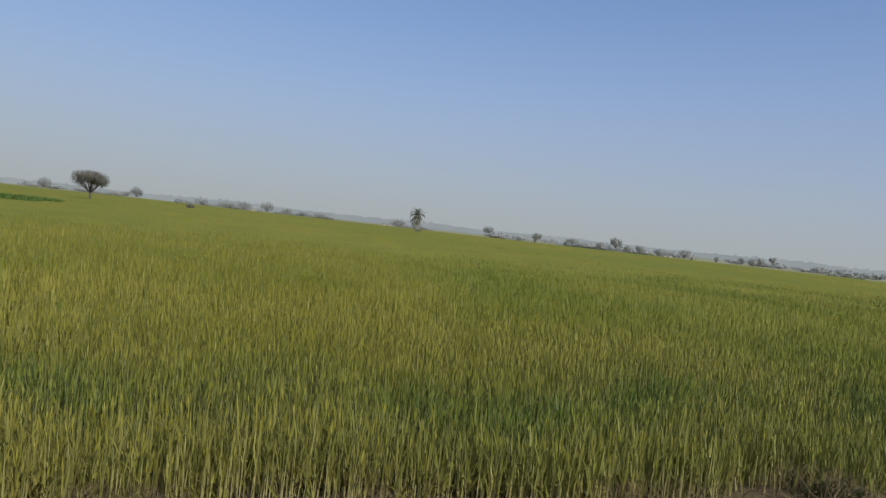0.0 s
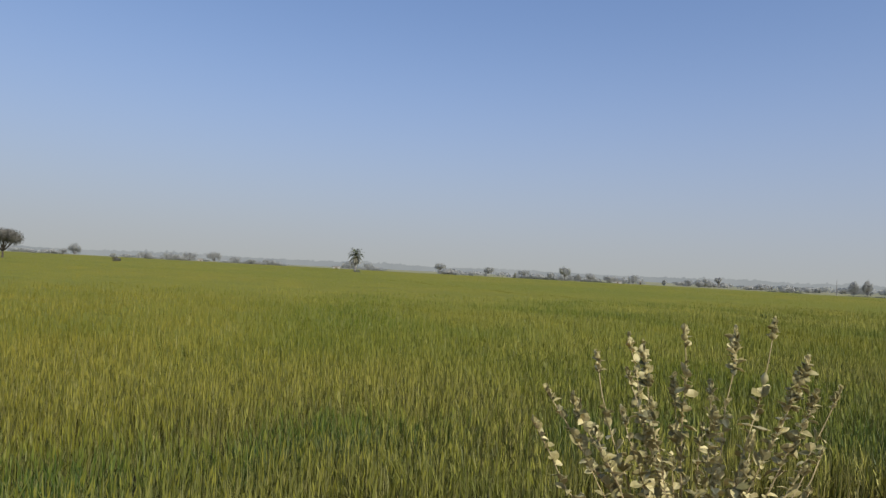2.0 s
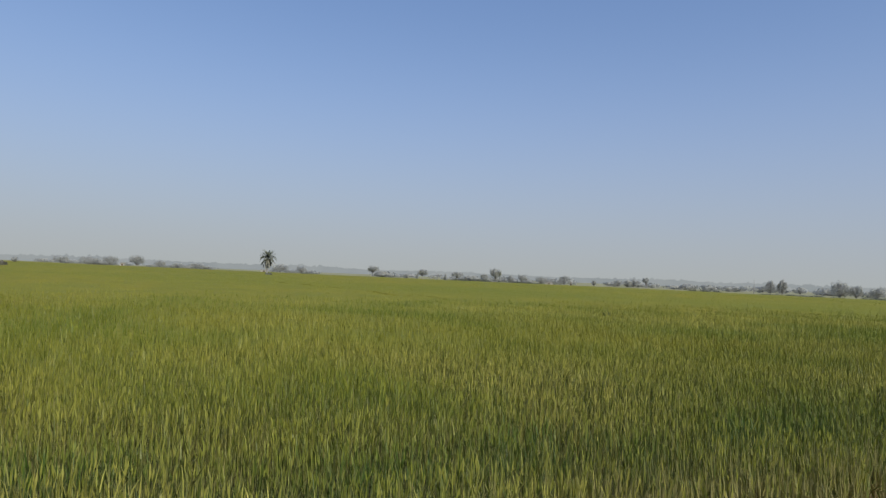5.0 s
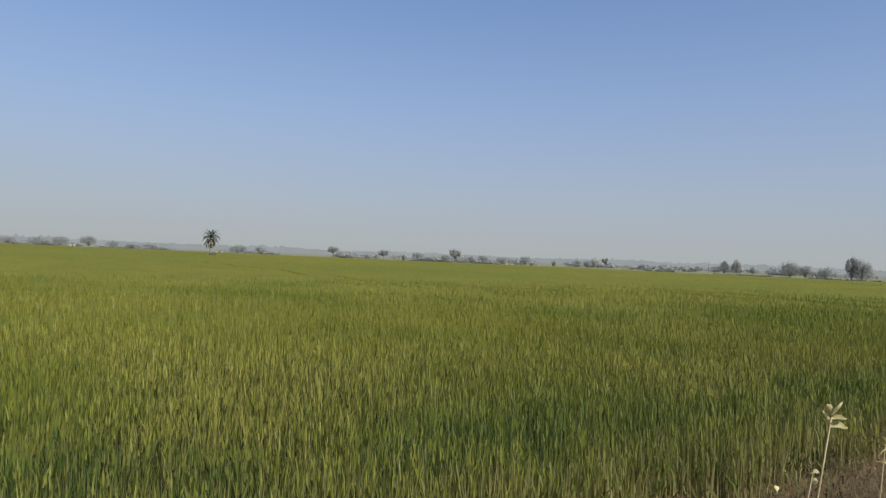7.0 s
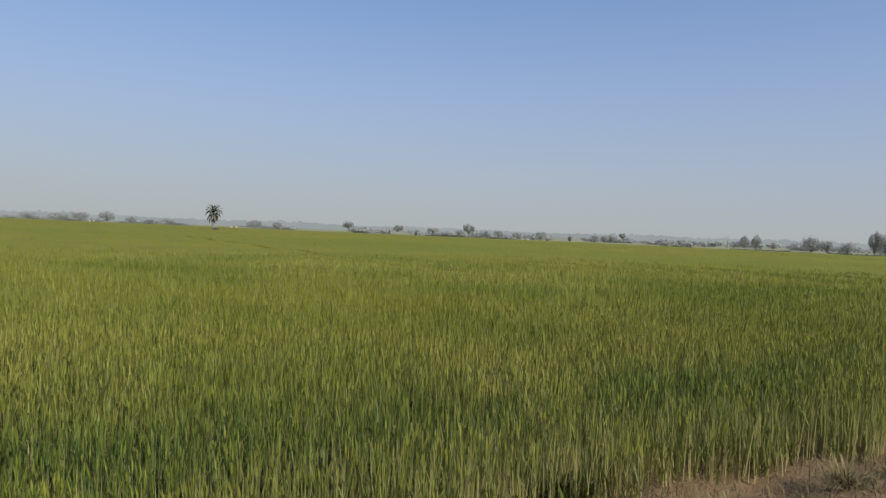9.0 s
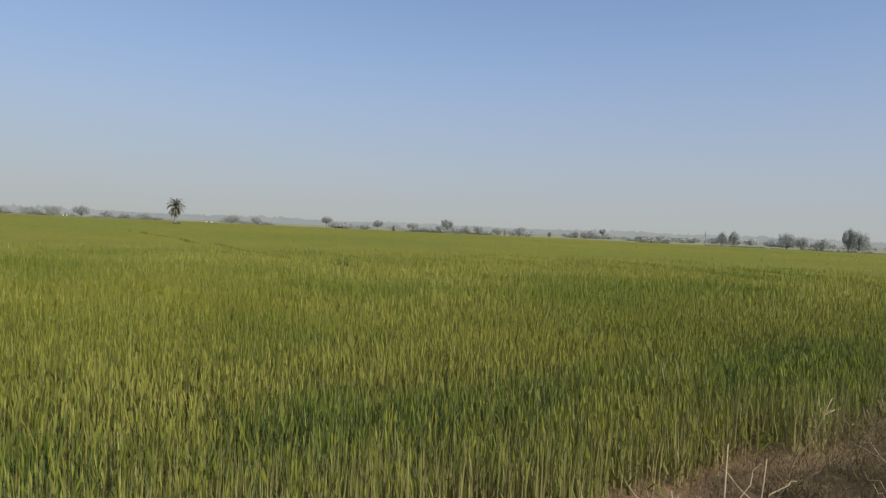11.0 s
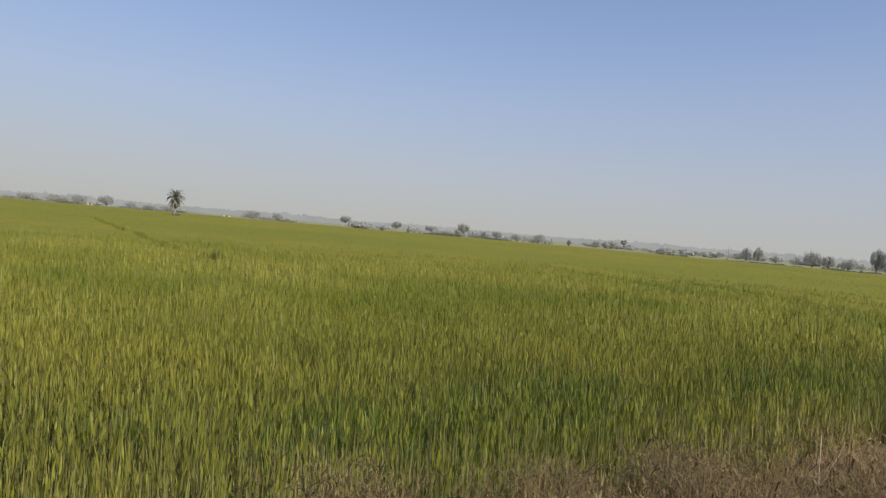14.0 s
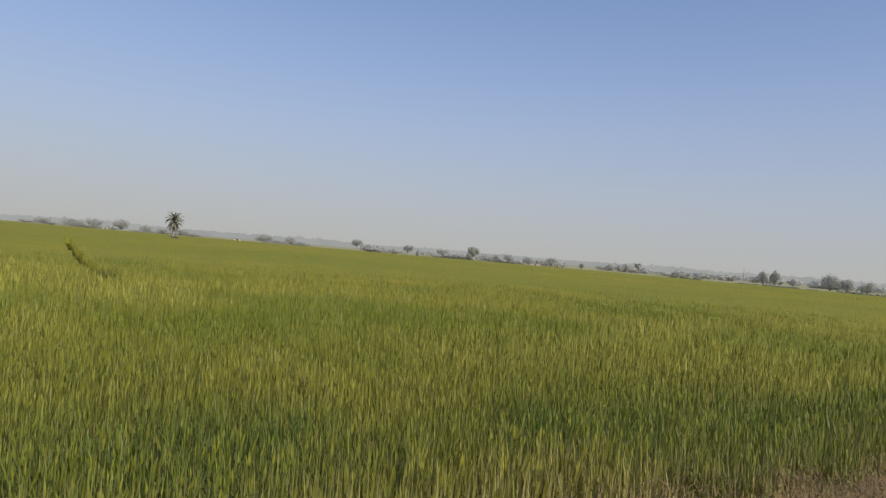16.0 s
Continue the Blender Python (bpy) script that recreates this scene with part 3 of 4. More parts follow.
# bearings, distances of the two ends, height
HEDGES = [(52.5, 55.0, (262, 247), 0.9), (54.5, 58.3, (252, 229), 1.0), (59.2, 61.4, (224, 214), 1.1), (61.8, 62.8, (212, 209), 1.1), (63.1, 65.5, (206, 198), 1.2), (47.2, 49.5, (300, 290), 1.4),
          (33.0, 35.0, (330, 330), 1.5), (27.5, 31.0, (380, 380), 1.8)]
SCRUB = [(-16, -9, 520, 3.4), (-5, 1.5, 540, 3.6), (2.5, 8, 560, 3.4), (12, 16, 600, 3.5), (21.2, 25.5, 520, 4.0), (26, 30, 540, 3.6), (31, 38, 520, 3.8), (40.5, 45, 600, 4.5), (46, 52, 560, 4.6), (52, 58, 600, 5.0), (57, 68, 560, 4.6)]
HUTS = [(36.0, 420, 5.0, 1.5), (37.85, 420, 1.2, 2.2), (0.75, 480, 2.6, 1.5), (11.4, 310, 3.2, 1.25)]
# x, y, length, lean, heading
DEAD_BRANCHES = [(18.75, 2.45, 0.75, 0.45, -0.5), (15.62, 0.72, 1.10, 0.10, 1.9), (15.97, 0.85, 1.18, 0.10, 0.3), (16.15, 0.9, 1.06, 0.14, 2.6), (16.4, 0.95, 1.02, 0.1, 1.0), (17.25, 1.1, 0.98, 0.16, 0.4), (17.6, 1.1, 1.0, 0.12, 1.4),
                 (19.5, 0.98, 1.02, 0.10, 2.5), (18.3, 1.35, 0.70, 0.2, -0.4), (20.9, 1.15, 1.06, 0.15, 0.8), (12.8, 1.2, 0.94, 0.15, 0.3), (22.6, 1.2, 1.0, 0.15, 2.6)]
# x, y, height, spread
TUSSOCKS = [(17.0, 2.3, 0.24, 0.16), (17.7, 2.4, 0.26, 0.15), (19.4, 2.3, 0.28, 0.2), (21.4, 2.5, 0.28, 0.2), (23.5, 2.6, 0.30, 0.2), (13.1, 2.3, 0.26, 0.16), (15.2, 2.3, 0.24, 0.18), (16.3, 2.3, 0.22, 0.2), (25.0, 2.6, 0.3, 0.22)]


# ---- verge: dry grass and low dead growth ----
def verge_grass(seed):
    b = Bunch(seed)
    r = b.rng
    n = 26000
    x, y = r.uniform(-2, 38, n), r.uniform(1.4, 3.7, n)
    keep = (y < field_edge(x) + 0.25) & (drift_noise(x, y, 0.9, 21) + r.normal(0, 0.5, n) > -0.15)
    x, y = x[keep], y[keep]
    n = len(x)
    foot = np.stack([x, y, ground_height(x, y) - 0.01], -1)
    tall = np.interp(y, [2.2, 3.0], [0.15, 0.09]) + 0.06 * np.clip(drift_noise(x, y, 1.4, 22), -1, 1)
    b.blades(foot, r.uniform(0, 2 * math.pi, n), np.clip(tall * r.uniform(0.5, 1.5, n), 0.04, 0.4), r.uniform(0.004, 0.008, n), r.uniform(0.1, 0.8, n),
             r.uniform(0.2, 1.2, n), 3, 0, r.random(n))
    return b.mesh("verge_grass", [DRY_GRASS_MAT])


def twig_litter(seed):
    """Broken twigs and withered stems lying over and standing on the bank."""
    b = Bunch(seed)
    r = b.rng
    n = 15000
    x, y = r.uniform(11.5, 30, n), r.normal(2.1, 0.5, n)
    keep = (y < field_edge(x) + 0.1) & (y > 1.1) & (drift_noise(x, y, 0.6, 71) + r.normal(0, 0.6, n) > -0.2)
    x, y = x[keep], y[keep]
    n = len(x)
    foot = np.stack([x, y, ground_height(x, y) + r.uniform(0, 0.07, n)], -1)
    b.blades(foot, r.uniform(0, 2 * math.pi, n), r.uniform(0.05, 0.19, n), r.uniform(0.003, 0.007, n), r.uniform(0.1, 1.6, n), r.normal(0, 0.9, n), 2, 0, np.clip(r.normal(0.4, 0.3, n) + 0.3 * drift_noise(x, y, 0.8, 72), 0, 1))
    return b.mesh("twig_litter", [TWIG_MAT])


tagged(new("twig_litter", twig_litter(33)), "broken brown twigs and withered stems on the bank", "dead plants", kind="stuff")
tagged(new("verge_grass", verge_grass(31)), "dry straw-coloured grass tufts along the field edge", "grass", kind="stuff")


def tube(points, radii, sides=5):
    """Rings round a line of points, closed at the tip."""
    verts, tris = [], []
    for i, (p, rad) in enumerate(zip(points, radii)):
        ahead = (Vector(points[min(i + 1, len(points) - 1)]) - Vector(points[max(i - 1, 0)])).normalized()
        u = ahead.orthogonal().normalized()
        w = ahead.cross(u)
        for k in range(sides):
            a = 2 * math.pi * k / sides
            verts.append(tuple(Vector(p) + (u * math.cos(a) + w * math.sin(a)) * rad))
    for i in range(len(points) - 1):
        for k in range(sides):
            a, c = i * sides + k, i * sides + (k + 1) % sides
            tris += [(a, c, c + sides), (a, c + sides, a + sides)]
    last = (len(points) - 1) * sides
    tris += [(last, last + k, last + k + 1) for k in range(1, sides - 1)]
    return verts, tris


def joined(pieces):
    verts, tris = [], []
    for v, f in pieces:
        o = len(verts)
        verts += v
        tris += [(a + o, c + o, d + o) for a, c, d in f]
    return verts, tris


def bowed(start, end, sag, count, r, wild=0.0):
    """Points of a line that bows up or down by sag and strays a little."""
    out = []
    for i in range(count + 1):
        u = i / count
        p = Vector(start).lerp(Vector(end), u) + Vector((0, 0, sag * 4 * u * (1 - u)))
        if 0 < i < count:
            p += Vector((r.uniform(-1, 1), r.uniform(-1, 1), r.uniform(-1, 1))) * wild
        out.append(tuple(p))
    return out


def dead_bush(x, y, width, height, seed, label, leaves, shade):
    """A dead thorny shrub: bent branches that carry a dome of fine twig clumps over a dense inside toned dark as shade.
    """
    r = random.Random(seed)
    b = thing("dead_bush", pose(x, y, float(ground_height(x, y)) - 0.02), label, "dead shrub", "dead shrubs on the verge")
    clumps = []
    for i in range(30):
        a, u = r.uniform(0, 2 * math.pi), math.sqrt(r.random())
        rise = math.sqrt(max(1 - u * u, 0)) * r.uniform(0.75, 1.0)
        clumps.append((math.cos(a) * u * width / 2, math.sin(a) * u * width / 2, height * (0.42 + 0.57 * rise)))
    for i in range(14):
        end = Vector(clumps[i * 2])
        line = bowed((r.uniform(-0.06, 0.06), r.uniform(-0.06, 0.06), 0), end, 0.10 * height, 6, r, 0.02)
        v, f = tube(line, [0.009 - 0.0011 * k for k in range(7)], 5)
        part("branch", tri_mesh("branch", v, f, [TWIG_MAT], tone=np.full(len(v), 0.5)), b)
    t = Bunch(seed)
    q = t.rng
    big = min(1.0, width * height / 0.6)
    heart = np.array(clumps)
    colour = np.clip(shade + q.normal(0, 0.34, len(clumps)), 0, 1)

    def spread(n, loose, sink):
        w = q.integers(0, len(clumps), n)
        p = heart[w] * np.array([sink, sink, 1]) + q.normal(0, 1, (n, 3)) * np.array([0.058, 0.058, 0.045]) * loose
        p[:, 2] = np.clip(p[:, 2] - (1 - sink) * 0.12 * height, 0.02, height)
        return p, w

    # broken stems inside, toned dark for the shade there, fine thorny twigs over them, and curled leaves
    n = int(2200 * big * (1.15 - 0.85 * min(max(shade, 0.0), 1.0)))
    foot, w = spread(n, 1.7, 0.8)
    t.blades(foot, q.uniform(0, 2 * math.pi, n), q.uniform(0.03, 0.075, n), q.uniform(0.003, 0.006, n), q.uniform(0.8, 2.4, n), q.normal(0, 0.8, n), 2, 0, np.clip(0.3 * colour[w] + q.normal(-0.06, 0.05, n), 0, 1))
    n = int(6000 * big)
    foot, w = spread(n, 1.0, 1.0)
    t.blades(foot, q.uniform(0, 2 * math.pi, n), q.uniform(0.012, 0.042, n), q.uniform(0.0013, 0.0024, n), q.uniform(0, 2.2, n), q.normal(0, 1.3, n), 2, 0, np.clip(colour[w] + q.normal(0, 0.13, n), 0, 1))
    n = int(3000 * big * leaves)
    foot, w = spread(n, 1.0, 1.0)
    t.blades(foot, q.uniform(0, 2 * math.pi, n), q.uniform(0.010, 0.024, n) * (1.5 if leaves > 1 else 1.0), q.uniform(0.0016, 0.004, n) * (1.4 if leaves > 1 else 1.0), q.uniform(0.2, 2.6, n), q.normal(0, 1.3, n), 2, 1, np.clip(colour[w] + q.normal(0.0, 0.2, n), 0, 1))
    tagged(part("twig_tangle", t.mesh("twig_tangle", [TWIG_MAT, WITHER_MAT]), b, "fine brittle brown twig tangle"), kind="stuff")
    return b


DEAD_LABELS = ("dead thorn shrub with a dark tangle of grey-brown twigs", "dry straw-brown shrub with withered curled leaves on the verge",
               "wide dead shrub of dusty brown twigs on the dry verge")
for i, (x, y, w, h, k, leaves, shade) in enumerate(DEAD_BUSHES):
    dead_bush(x, y, w, h, 500 + i, DEAD_LABELS[k], leaves, shade)


def forked_branch(x, y, high, lean, heading, seed):
    """A bare dead stick with two or three crooked forks."""
    r = random.Random(seed)
    b = thing("dead_branch", pose(x, y, float(ground_height(x, y)) - 0.03), "pale bare forked dead branch standing in dry growth", "dead branch", "dead branches on the verge")
    ahead = Vector((math.cos(heading) * math.sin(lean), math.sin(heading) * math.sin(lean), math.cos(lean)))
    line = bowed((0, 0, 0), ahead * high, 0.0, 7, r, 0.016)
    v, f = tube(line, [0.0040 - 0.00036 * k for k in range(8)], 6)
    stick = part("stick", tri_mesh("stick", v, f, [DEAD_WOOD_MAT], smooth=True), b)
    for k in (2, 4, 5, 5, 6, 6, 6):
        side = Vector((r.uniform(-1, 1), r.uniform(-1, 1), r.uniform(0.0, 0.9))).normalized()
        twig = bowed(line[k], Vector(line[k]) + (side + ahead * 0.3) * min(high, 0.5) * r.uniform(0.16, 0.32), 0.01, 5, r, 0.013)
        v, f = tube(twig, [0.0022 - 0.0003 * j for j in range(6)], 5)
        part("fork", tri_mesh("fork", v, f, [DEAD_WOOD_MAT], smooth=True), stick)
    return b


# x, y, length, lean, heading
for i, (x, y, high, lean, heading) in enumerate(DEAD_BRANCHES):
    forked_branch(x, y, high, lean, heading, 600 + i)


def tussock(x, y, high, spread, seed):
    """A bleached grass clump, its blades fanning out and nodding over."""
    t = thing("grass_tussock", pose(x, y, float(ground_height(x, y)) - 0.02), "bleached straw-coloured grass tussock on the dry verge", "grass clump", "straw tussocks")
    b = Bunch(seed)
    r = b.rng
    n = 420
    a = r.uniform(0, 2 * math.pi, n)
    out = np.abs(r.normal(0, 0.4, n)) * spread
    foot = np.stack([np.cos(a) * out, np.sin(a) * out, 0 * a], -1)
    b.blades(foot, a + r.normal(0, 0.6, n), high * r.uniform(0.3, 0.95, n), r.uniform(0.004, 0.010, n), r.uniform(0, 0.9, n), r.uniform(0.4, 2.6, n), 4, 0, np.clip(r.normal(0.5, 0.35, n), 0, 1))
    tagged(part("grass_tuft", b.mesh("grass_tuft", [STRAW_MAT]), t), kind="stuff")
    return t


for i, (x, y, high, spread) in enumerate(TUSSOCKS):
    tussock(x, y, high, spread, 650 + i)


def weed_clump(x, y, high, spread, seed):
    """A dense low clump of broad dark leaves."""
    t = thing("weed_clump", pose(x, y, float(ground_height(x, y)) - 0.02), "low dense clump of dark green weeds at the field edge", "weeds", "weed clumps")
    b = Bunch(seed)
    r = b.rng
    n = 700
    a = r.uniform(0, 2 * math.pi, n)
    out = np.sqrt(r.random(n)) * spread
    foot = np.stack([np.cos(a) * out * 1.4, np.sin(a) * out * 0.7, high * 0.5 * r.random(n) * (1 - 0.6 * out / spread)], -1)
    b.blades(foot, a + r.normal(0, 0.9, n), high * r.uniform(0.35, 0.75, n), r.uniform(0.008, 0.018, n), r.uniform(0, 0.7, n), r.uniform(0.1, 1.2, n), 3, 0, r.random(n))
    tagged(part("foliage", b.mesh("foliage", [WEED_MAT]), t), kind="stuff")
    return t


for i, (x, y, high, spread) in enumerate([(4.2, 3.45, 0.15, 0.16), (5.0, 3.4, 0.13, 0.16), (6.9, 3.05, 0.22, 0.26), (14.6, 2.98, 0.22, 0.15), (21.5, 16.9, 0.76, 0.22)]):
    weed_clump(x, y, high, spread, 680 + i)


# ---- milkweed shrubs ----
def milk_leaf(width, curl, seed):
    """Points and triangles of a broad thick leaf, one unit long, folded at the midrib and curled at the rim."""
    r = random.Random(seed)
    shape = (0.10, 0.72, 1.0, 0.78, 0.06)
    top = []
    for i, half in enumerate(shape):
        u = i / 4
        for s in (-1, 0, 1):
            top.append((u + r.uniform(-0.03, 0.03), s * half * width / 2, curl * u * u + 0.20 * abs(s) * half * width + r.uniform(-0.03, 0.03)))
    verts = top + [(x, y, z - 0.018) for x, y, z in top]
    tris = []
    for i in range(4):
        for k in range(2):
            a = 3 * i + k
            tris += [(a, a + 3, a + 4), (a, a + 4, a + 1), (a + 15, a + 19, a + 18), (a + 15, a + 16, a + 19)]
        for k, flip in ((0, 1), (2, 0)):
            a, c = 3 * i + k, 3 * i + k + 3
            tris += [(a, a + 15, c), (c, a + 15, c + 15)] if flip else [(a, c, a + 15), (c, c + 15, a + 15)]
    return np.array(verts), np.array(tris)


LEAF_FORMS = [milk_leaf(w, c, i) for i, (w, c) in enumerate(((0.85, 0.15), (0.7, -0.2), (0.95, 0.35), (0.8, -0.4), (0.75, 0.05), (0.9, 0.55)))]
LEAF_SHAPES = [tri_mesh("leaf", v, f, [MILK_LEAF_MAT], tone=np.full(len(v), t), smooth=True) for (v, f), t in zip(LEAF_FORMS, (0.1, 0.5, 0.8, 0.3, 1.0, 0.65))]


def milkweed(root, tips, seed, label, leaf_size):
    """Pale stems fanning out of one root, each with pairs of leaves that crowd towards the tip."""
    r = random.Random(seed)
    shrub = thing("milkweed_shrub", pose(*root), label, "shrub", "milkweed shrubs")
    rest, singles = Bunch(seed), 0
    for tip, head, naked in tips:
        end = Vector(tip) - Vector(root)
        foot = Vector((r.uniform(-0.05, 0.05), r.uniform(-0.05, 0.05), 0.0))
        # a steep start, then a swing outwards and a more upright tip
        fork = foot + Vector((end.x * 0.12, end.y * 0.12, end.z * r.uniform(0.32, 0.50)))
        out = end - fork
        line = []
        for i in range(9):
            u = i / 8
            if u < 0.25:
                p = foot.lerp(fork, u / 0.25)
            else:
                w = (u - 0.25) / 0.75
                side = 1.3 * w - 0.3 * w * w
                p = fork + Vector((out.x * side, out.y * side, out.z * w))
            if 0 < i < 8:
                p = p + Vector((r.uniform(-1, 1), r.uniform(-1, 1), r.uniform(-1, 1))) * 0.010
            line.append(tuple(p))
        v, f = tube(line, [0.0040 - 0.00032 * k for k in range(9)], 6)
        stem = part("stem", tri_mesh("stem", v, f, [MILK_STEM_MAT], smooth=True), shrub)
        span = (Vector(line[-1]) - Vector(line[0])).length
        at, turn = span, r.uniform(0, math.pi)
        lowest = span * r.uniform(0.35, 0.62)
        while at > lowest:
            u = at / span * 8
            k = min(int(u), 7)
            p = Vector(line[k]).lerp(Vector(line[k + 1]), u - k)
            down = span - at
            crowned = down < head
            grown = crowned or (down > head + naked and r.random() < (0.85 if down < 0.45 else 0.55))
            for s in (0, 1):
                if not grown or r.random() < 0.1:
                    continue
                size = leaf_size * (r.uniform(0.42, 0.85) * (0.6 + 0.35 * min(down / 0.04, 1) + (0.3 if head > 0.15 and down > 0.05 else 0.0)) if crowned else r.uniform(0.40, 0.85 + min(1.4 * down, 0.55)))
                tilt = -70 + min(down / 0.12, 1.0) * r.uniform(0, 100) + r.uniform(-12, 12)
                m = Matrix.Translation(p) @ pose(0, 0, 0, 0, 0, math.degrees(turn) + 180 * s + r.uniform(-35, 35)) @ pose(0, 0, 0, r.uniform(-50, 50), tilt, 0) @ Matrix.Diagonal((size, size * r.uniform(0.8, 1.1), size, 1))
                form = r.randrange(len(LEAF_FORMS))
                if singles < 300 and (crowned or r.random() < 0.3):
                    leaf = new("leaf", LEAF_SHAPES[form])
                    leaf.parent, leaf.matrix_basis = stem, m
                    singles += 1
                else:
                    v, f = LEAF_FORMS[form]
                    rest.put((v @ np.array(m.to_3x3()).T + np.array(m.translation))[None], f, 0, np.array([r.random()]), np.zeros((1, len(v))))
            turn += math.pi / 2 + r.uniform(-0.5, 0.5)
            at -= r.uniform(0.7, 1.3) * (0.0075 if crowned else 0.018)
    if rest.n:
        tagged(part("leaf_mass", rest.mesh("leaf_mass", [MILK_LEAF_MAT]), shrub), kind="stuff")
    return shrub


# tip, length of the crowded head, bare stretch below it
BIG_TIPS = [((4.138, 2.00, 1.331), 0.09, 0.12), ((4.354, 2.10, 1.382), 0.10, 0.03), ((4.497, 2.19, 1.343), 0.20, 0.10), ((4.477, 1.93, 1.429), 0.09, 0.06), ((4.665, 1.87, 1.438), 0.20, 0.12),
            ((4.855, 1.86, 1.470), 0.10, 0.20), ((4.683, 1.57, 1.365), 0.24, 0.0), ((5.025, 1.71, 1.230), 0.12, 0.12), ((3.902, 2.03, 1.095), 0.05, 0.02), ((4.007, 2.13, 1.182), 0.08, 0.02),
            ((4.074, 2.05, 1.169), 0.16, 0.02), ((4.183, 1.90, 1.142), 0.10, 0.05), ((4.26, 1.98, 1.265), 0.08, 0.10), ((4.293, 1.88, 1.177), 0.12, 0.05), ((4.479, 1.98, 1.243), 0.15, 0.05),
            ((4.641, 1.96, 1.22), 0.10, 0.06), ((4.581, 1.88, 1.137), 0.12, 0.08), ((4.472, 1.82, 1.091), 0.10, 0.04), ((4.585, 1.70, 1.091), 0.10, 0.06), ((4.763, 1.60, 1.244), 0.12, 0.0),
            ((4.067, 1.90, 1.086), 0.07, 0.04), ((4.046, 1.90, 0.98), 0.07, 0.12), ((4.411, 1.90, 0.965), 0.07, 0.05), ((4.733, 1.60, 1.004), 0.06, 0.12), ((4.28, 1.90, 0.904), 0.06, 0.1),
            ((4.564, 1.70, 0.989), 0.10, 0.05), ((4.308, 1.92, 1.065), 0.08, 0.04), ((4.68, 1.55, 0.941), 0.06, 0.1), ((4.87, 1.66, 1.02), 0.04, 0.2)]
milkweed((4.50, 1.88, -0.02), BIG_TIPS, 71, "tall milkweed shrub with pale dusty leaves on cream stems", 0.041)


def milk_sapling(root, tip, side_tips, leaves, seed):
    """A thin leaning milkweed with a loose whorl of broad leaves at its tip and a few small leaves on side shoots."""
    r = random.Random(seed)
    shrub = thing("milkweed_shrub", pose(*root), "thin leaning young milkweed with an open whorl of pale leaves", "shrub", "milkweed shrubs")
    top = Vector(tip) - Vector(root)

    def shoot(start, end, thick):
        line = bowed(start, end, 0.0, 8, r, 0.006)
        v, f = tube(line, [thick * (1 - 0.07 * k) for k in range(9)], 6)
        return part("stem", tri_mesh("stem", v, f, [MILK_STEM_MAT], smooth=True), shrub)

    def leaf_at(stem, p, along, size, form, twist):
        along = Vector(along).normalized()
        over = along.orthogonal().normalized() if abs(along.z) > 0.95 else Vector((0, 0, 1)).cross(along).normalized()
        m = Matrix.Translation(p) @ Matrix((along, over, along.cross(over))).transposed().to_4x4() @ pose(0, 0, 0, twist, 0, 0) @ Matrix.Diagonal((size, size, size, 1))
        leaf = new("leaf", LEAF_SHAPES[form])
        leaf.parent, leaf.matrix_basis = stem, m

    main = shoot((0, 0, 0), top, 0.0030)
    for down, along, size, form, twist in leaves:
        leaf_at(main, top - Vector((0, 0, down)), along, size, form, twist)
    for tip in side_tips:
        end = Vector(tip) - Vector(root)
        side = shoot(top * 0.42, end, 0.0018)
        for k in range(4):
            a = r.uniform(0, 6.28)
            leaf_at(side, end - Vector((0, 0, 0.008 * k)), (math.cos(a), math.sin(a), r.uniform(0.1, 0.9)), r.uniform(0.011, 0.019), r.randrange(6), r.uniform(-60, 60))
    return shrub


# how far below the tip, direction, length, form, twist
milk_sapling((10.72, 0.88, -0.02), (10.915, 0.772, 1.300), [(10.85, 0.77, 1.192), (10.73, 0.77, 1.172), (10.48, 0.77, 1.178)],
             [(-0.008, (-0.45, 0.26, 0.85), 0.024, 1, 70), (-0.004, (0.76, -0.44, 0.48), 0.036, 2, -30), (0.004, (0.86, -0.5, 0.02), 0.032, 4, 10),
              (0.020, (0.85, -0.4, -0.06), 0.036, 4, 20), (0.016, (-0.86, 0.5, 0.12), 0.018, 5, 14), (0.010, (-0.2, 0.9, 0.3), 0.024, 5, 10)], 75)
milk_sapling((11.12, 0.87, -0.02), (11.195, 0.80, 1.205), [],
             [(0.0, (0.80, -0.48, -0.05), 0.040, 0, 75), (-0.004, (0.7, -0.4, 0.35), 0.030, 4, 10), (-0.002, (-0.6, 0.3, 0.7), 0.022, 4, 30), (0.006, (-0.86, 0.5, 0.2), 0.020, 2, 20),
              (0.012, (-0.5, 0.3, -0.8), 0.018, 4, 40), (0.046, (0.86, -0.5, 0.12), 0.032, 2, 18), (0.044, (-0.86, 0.5, 0.05), 0.020, 4, 12), (-0.010, (0.1, 0.0, 1.0), 0.022, 5, 60)], 76)


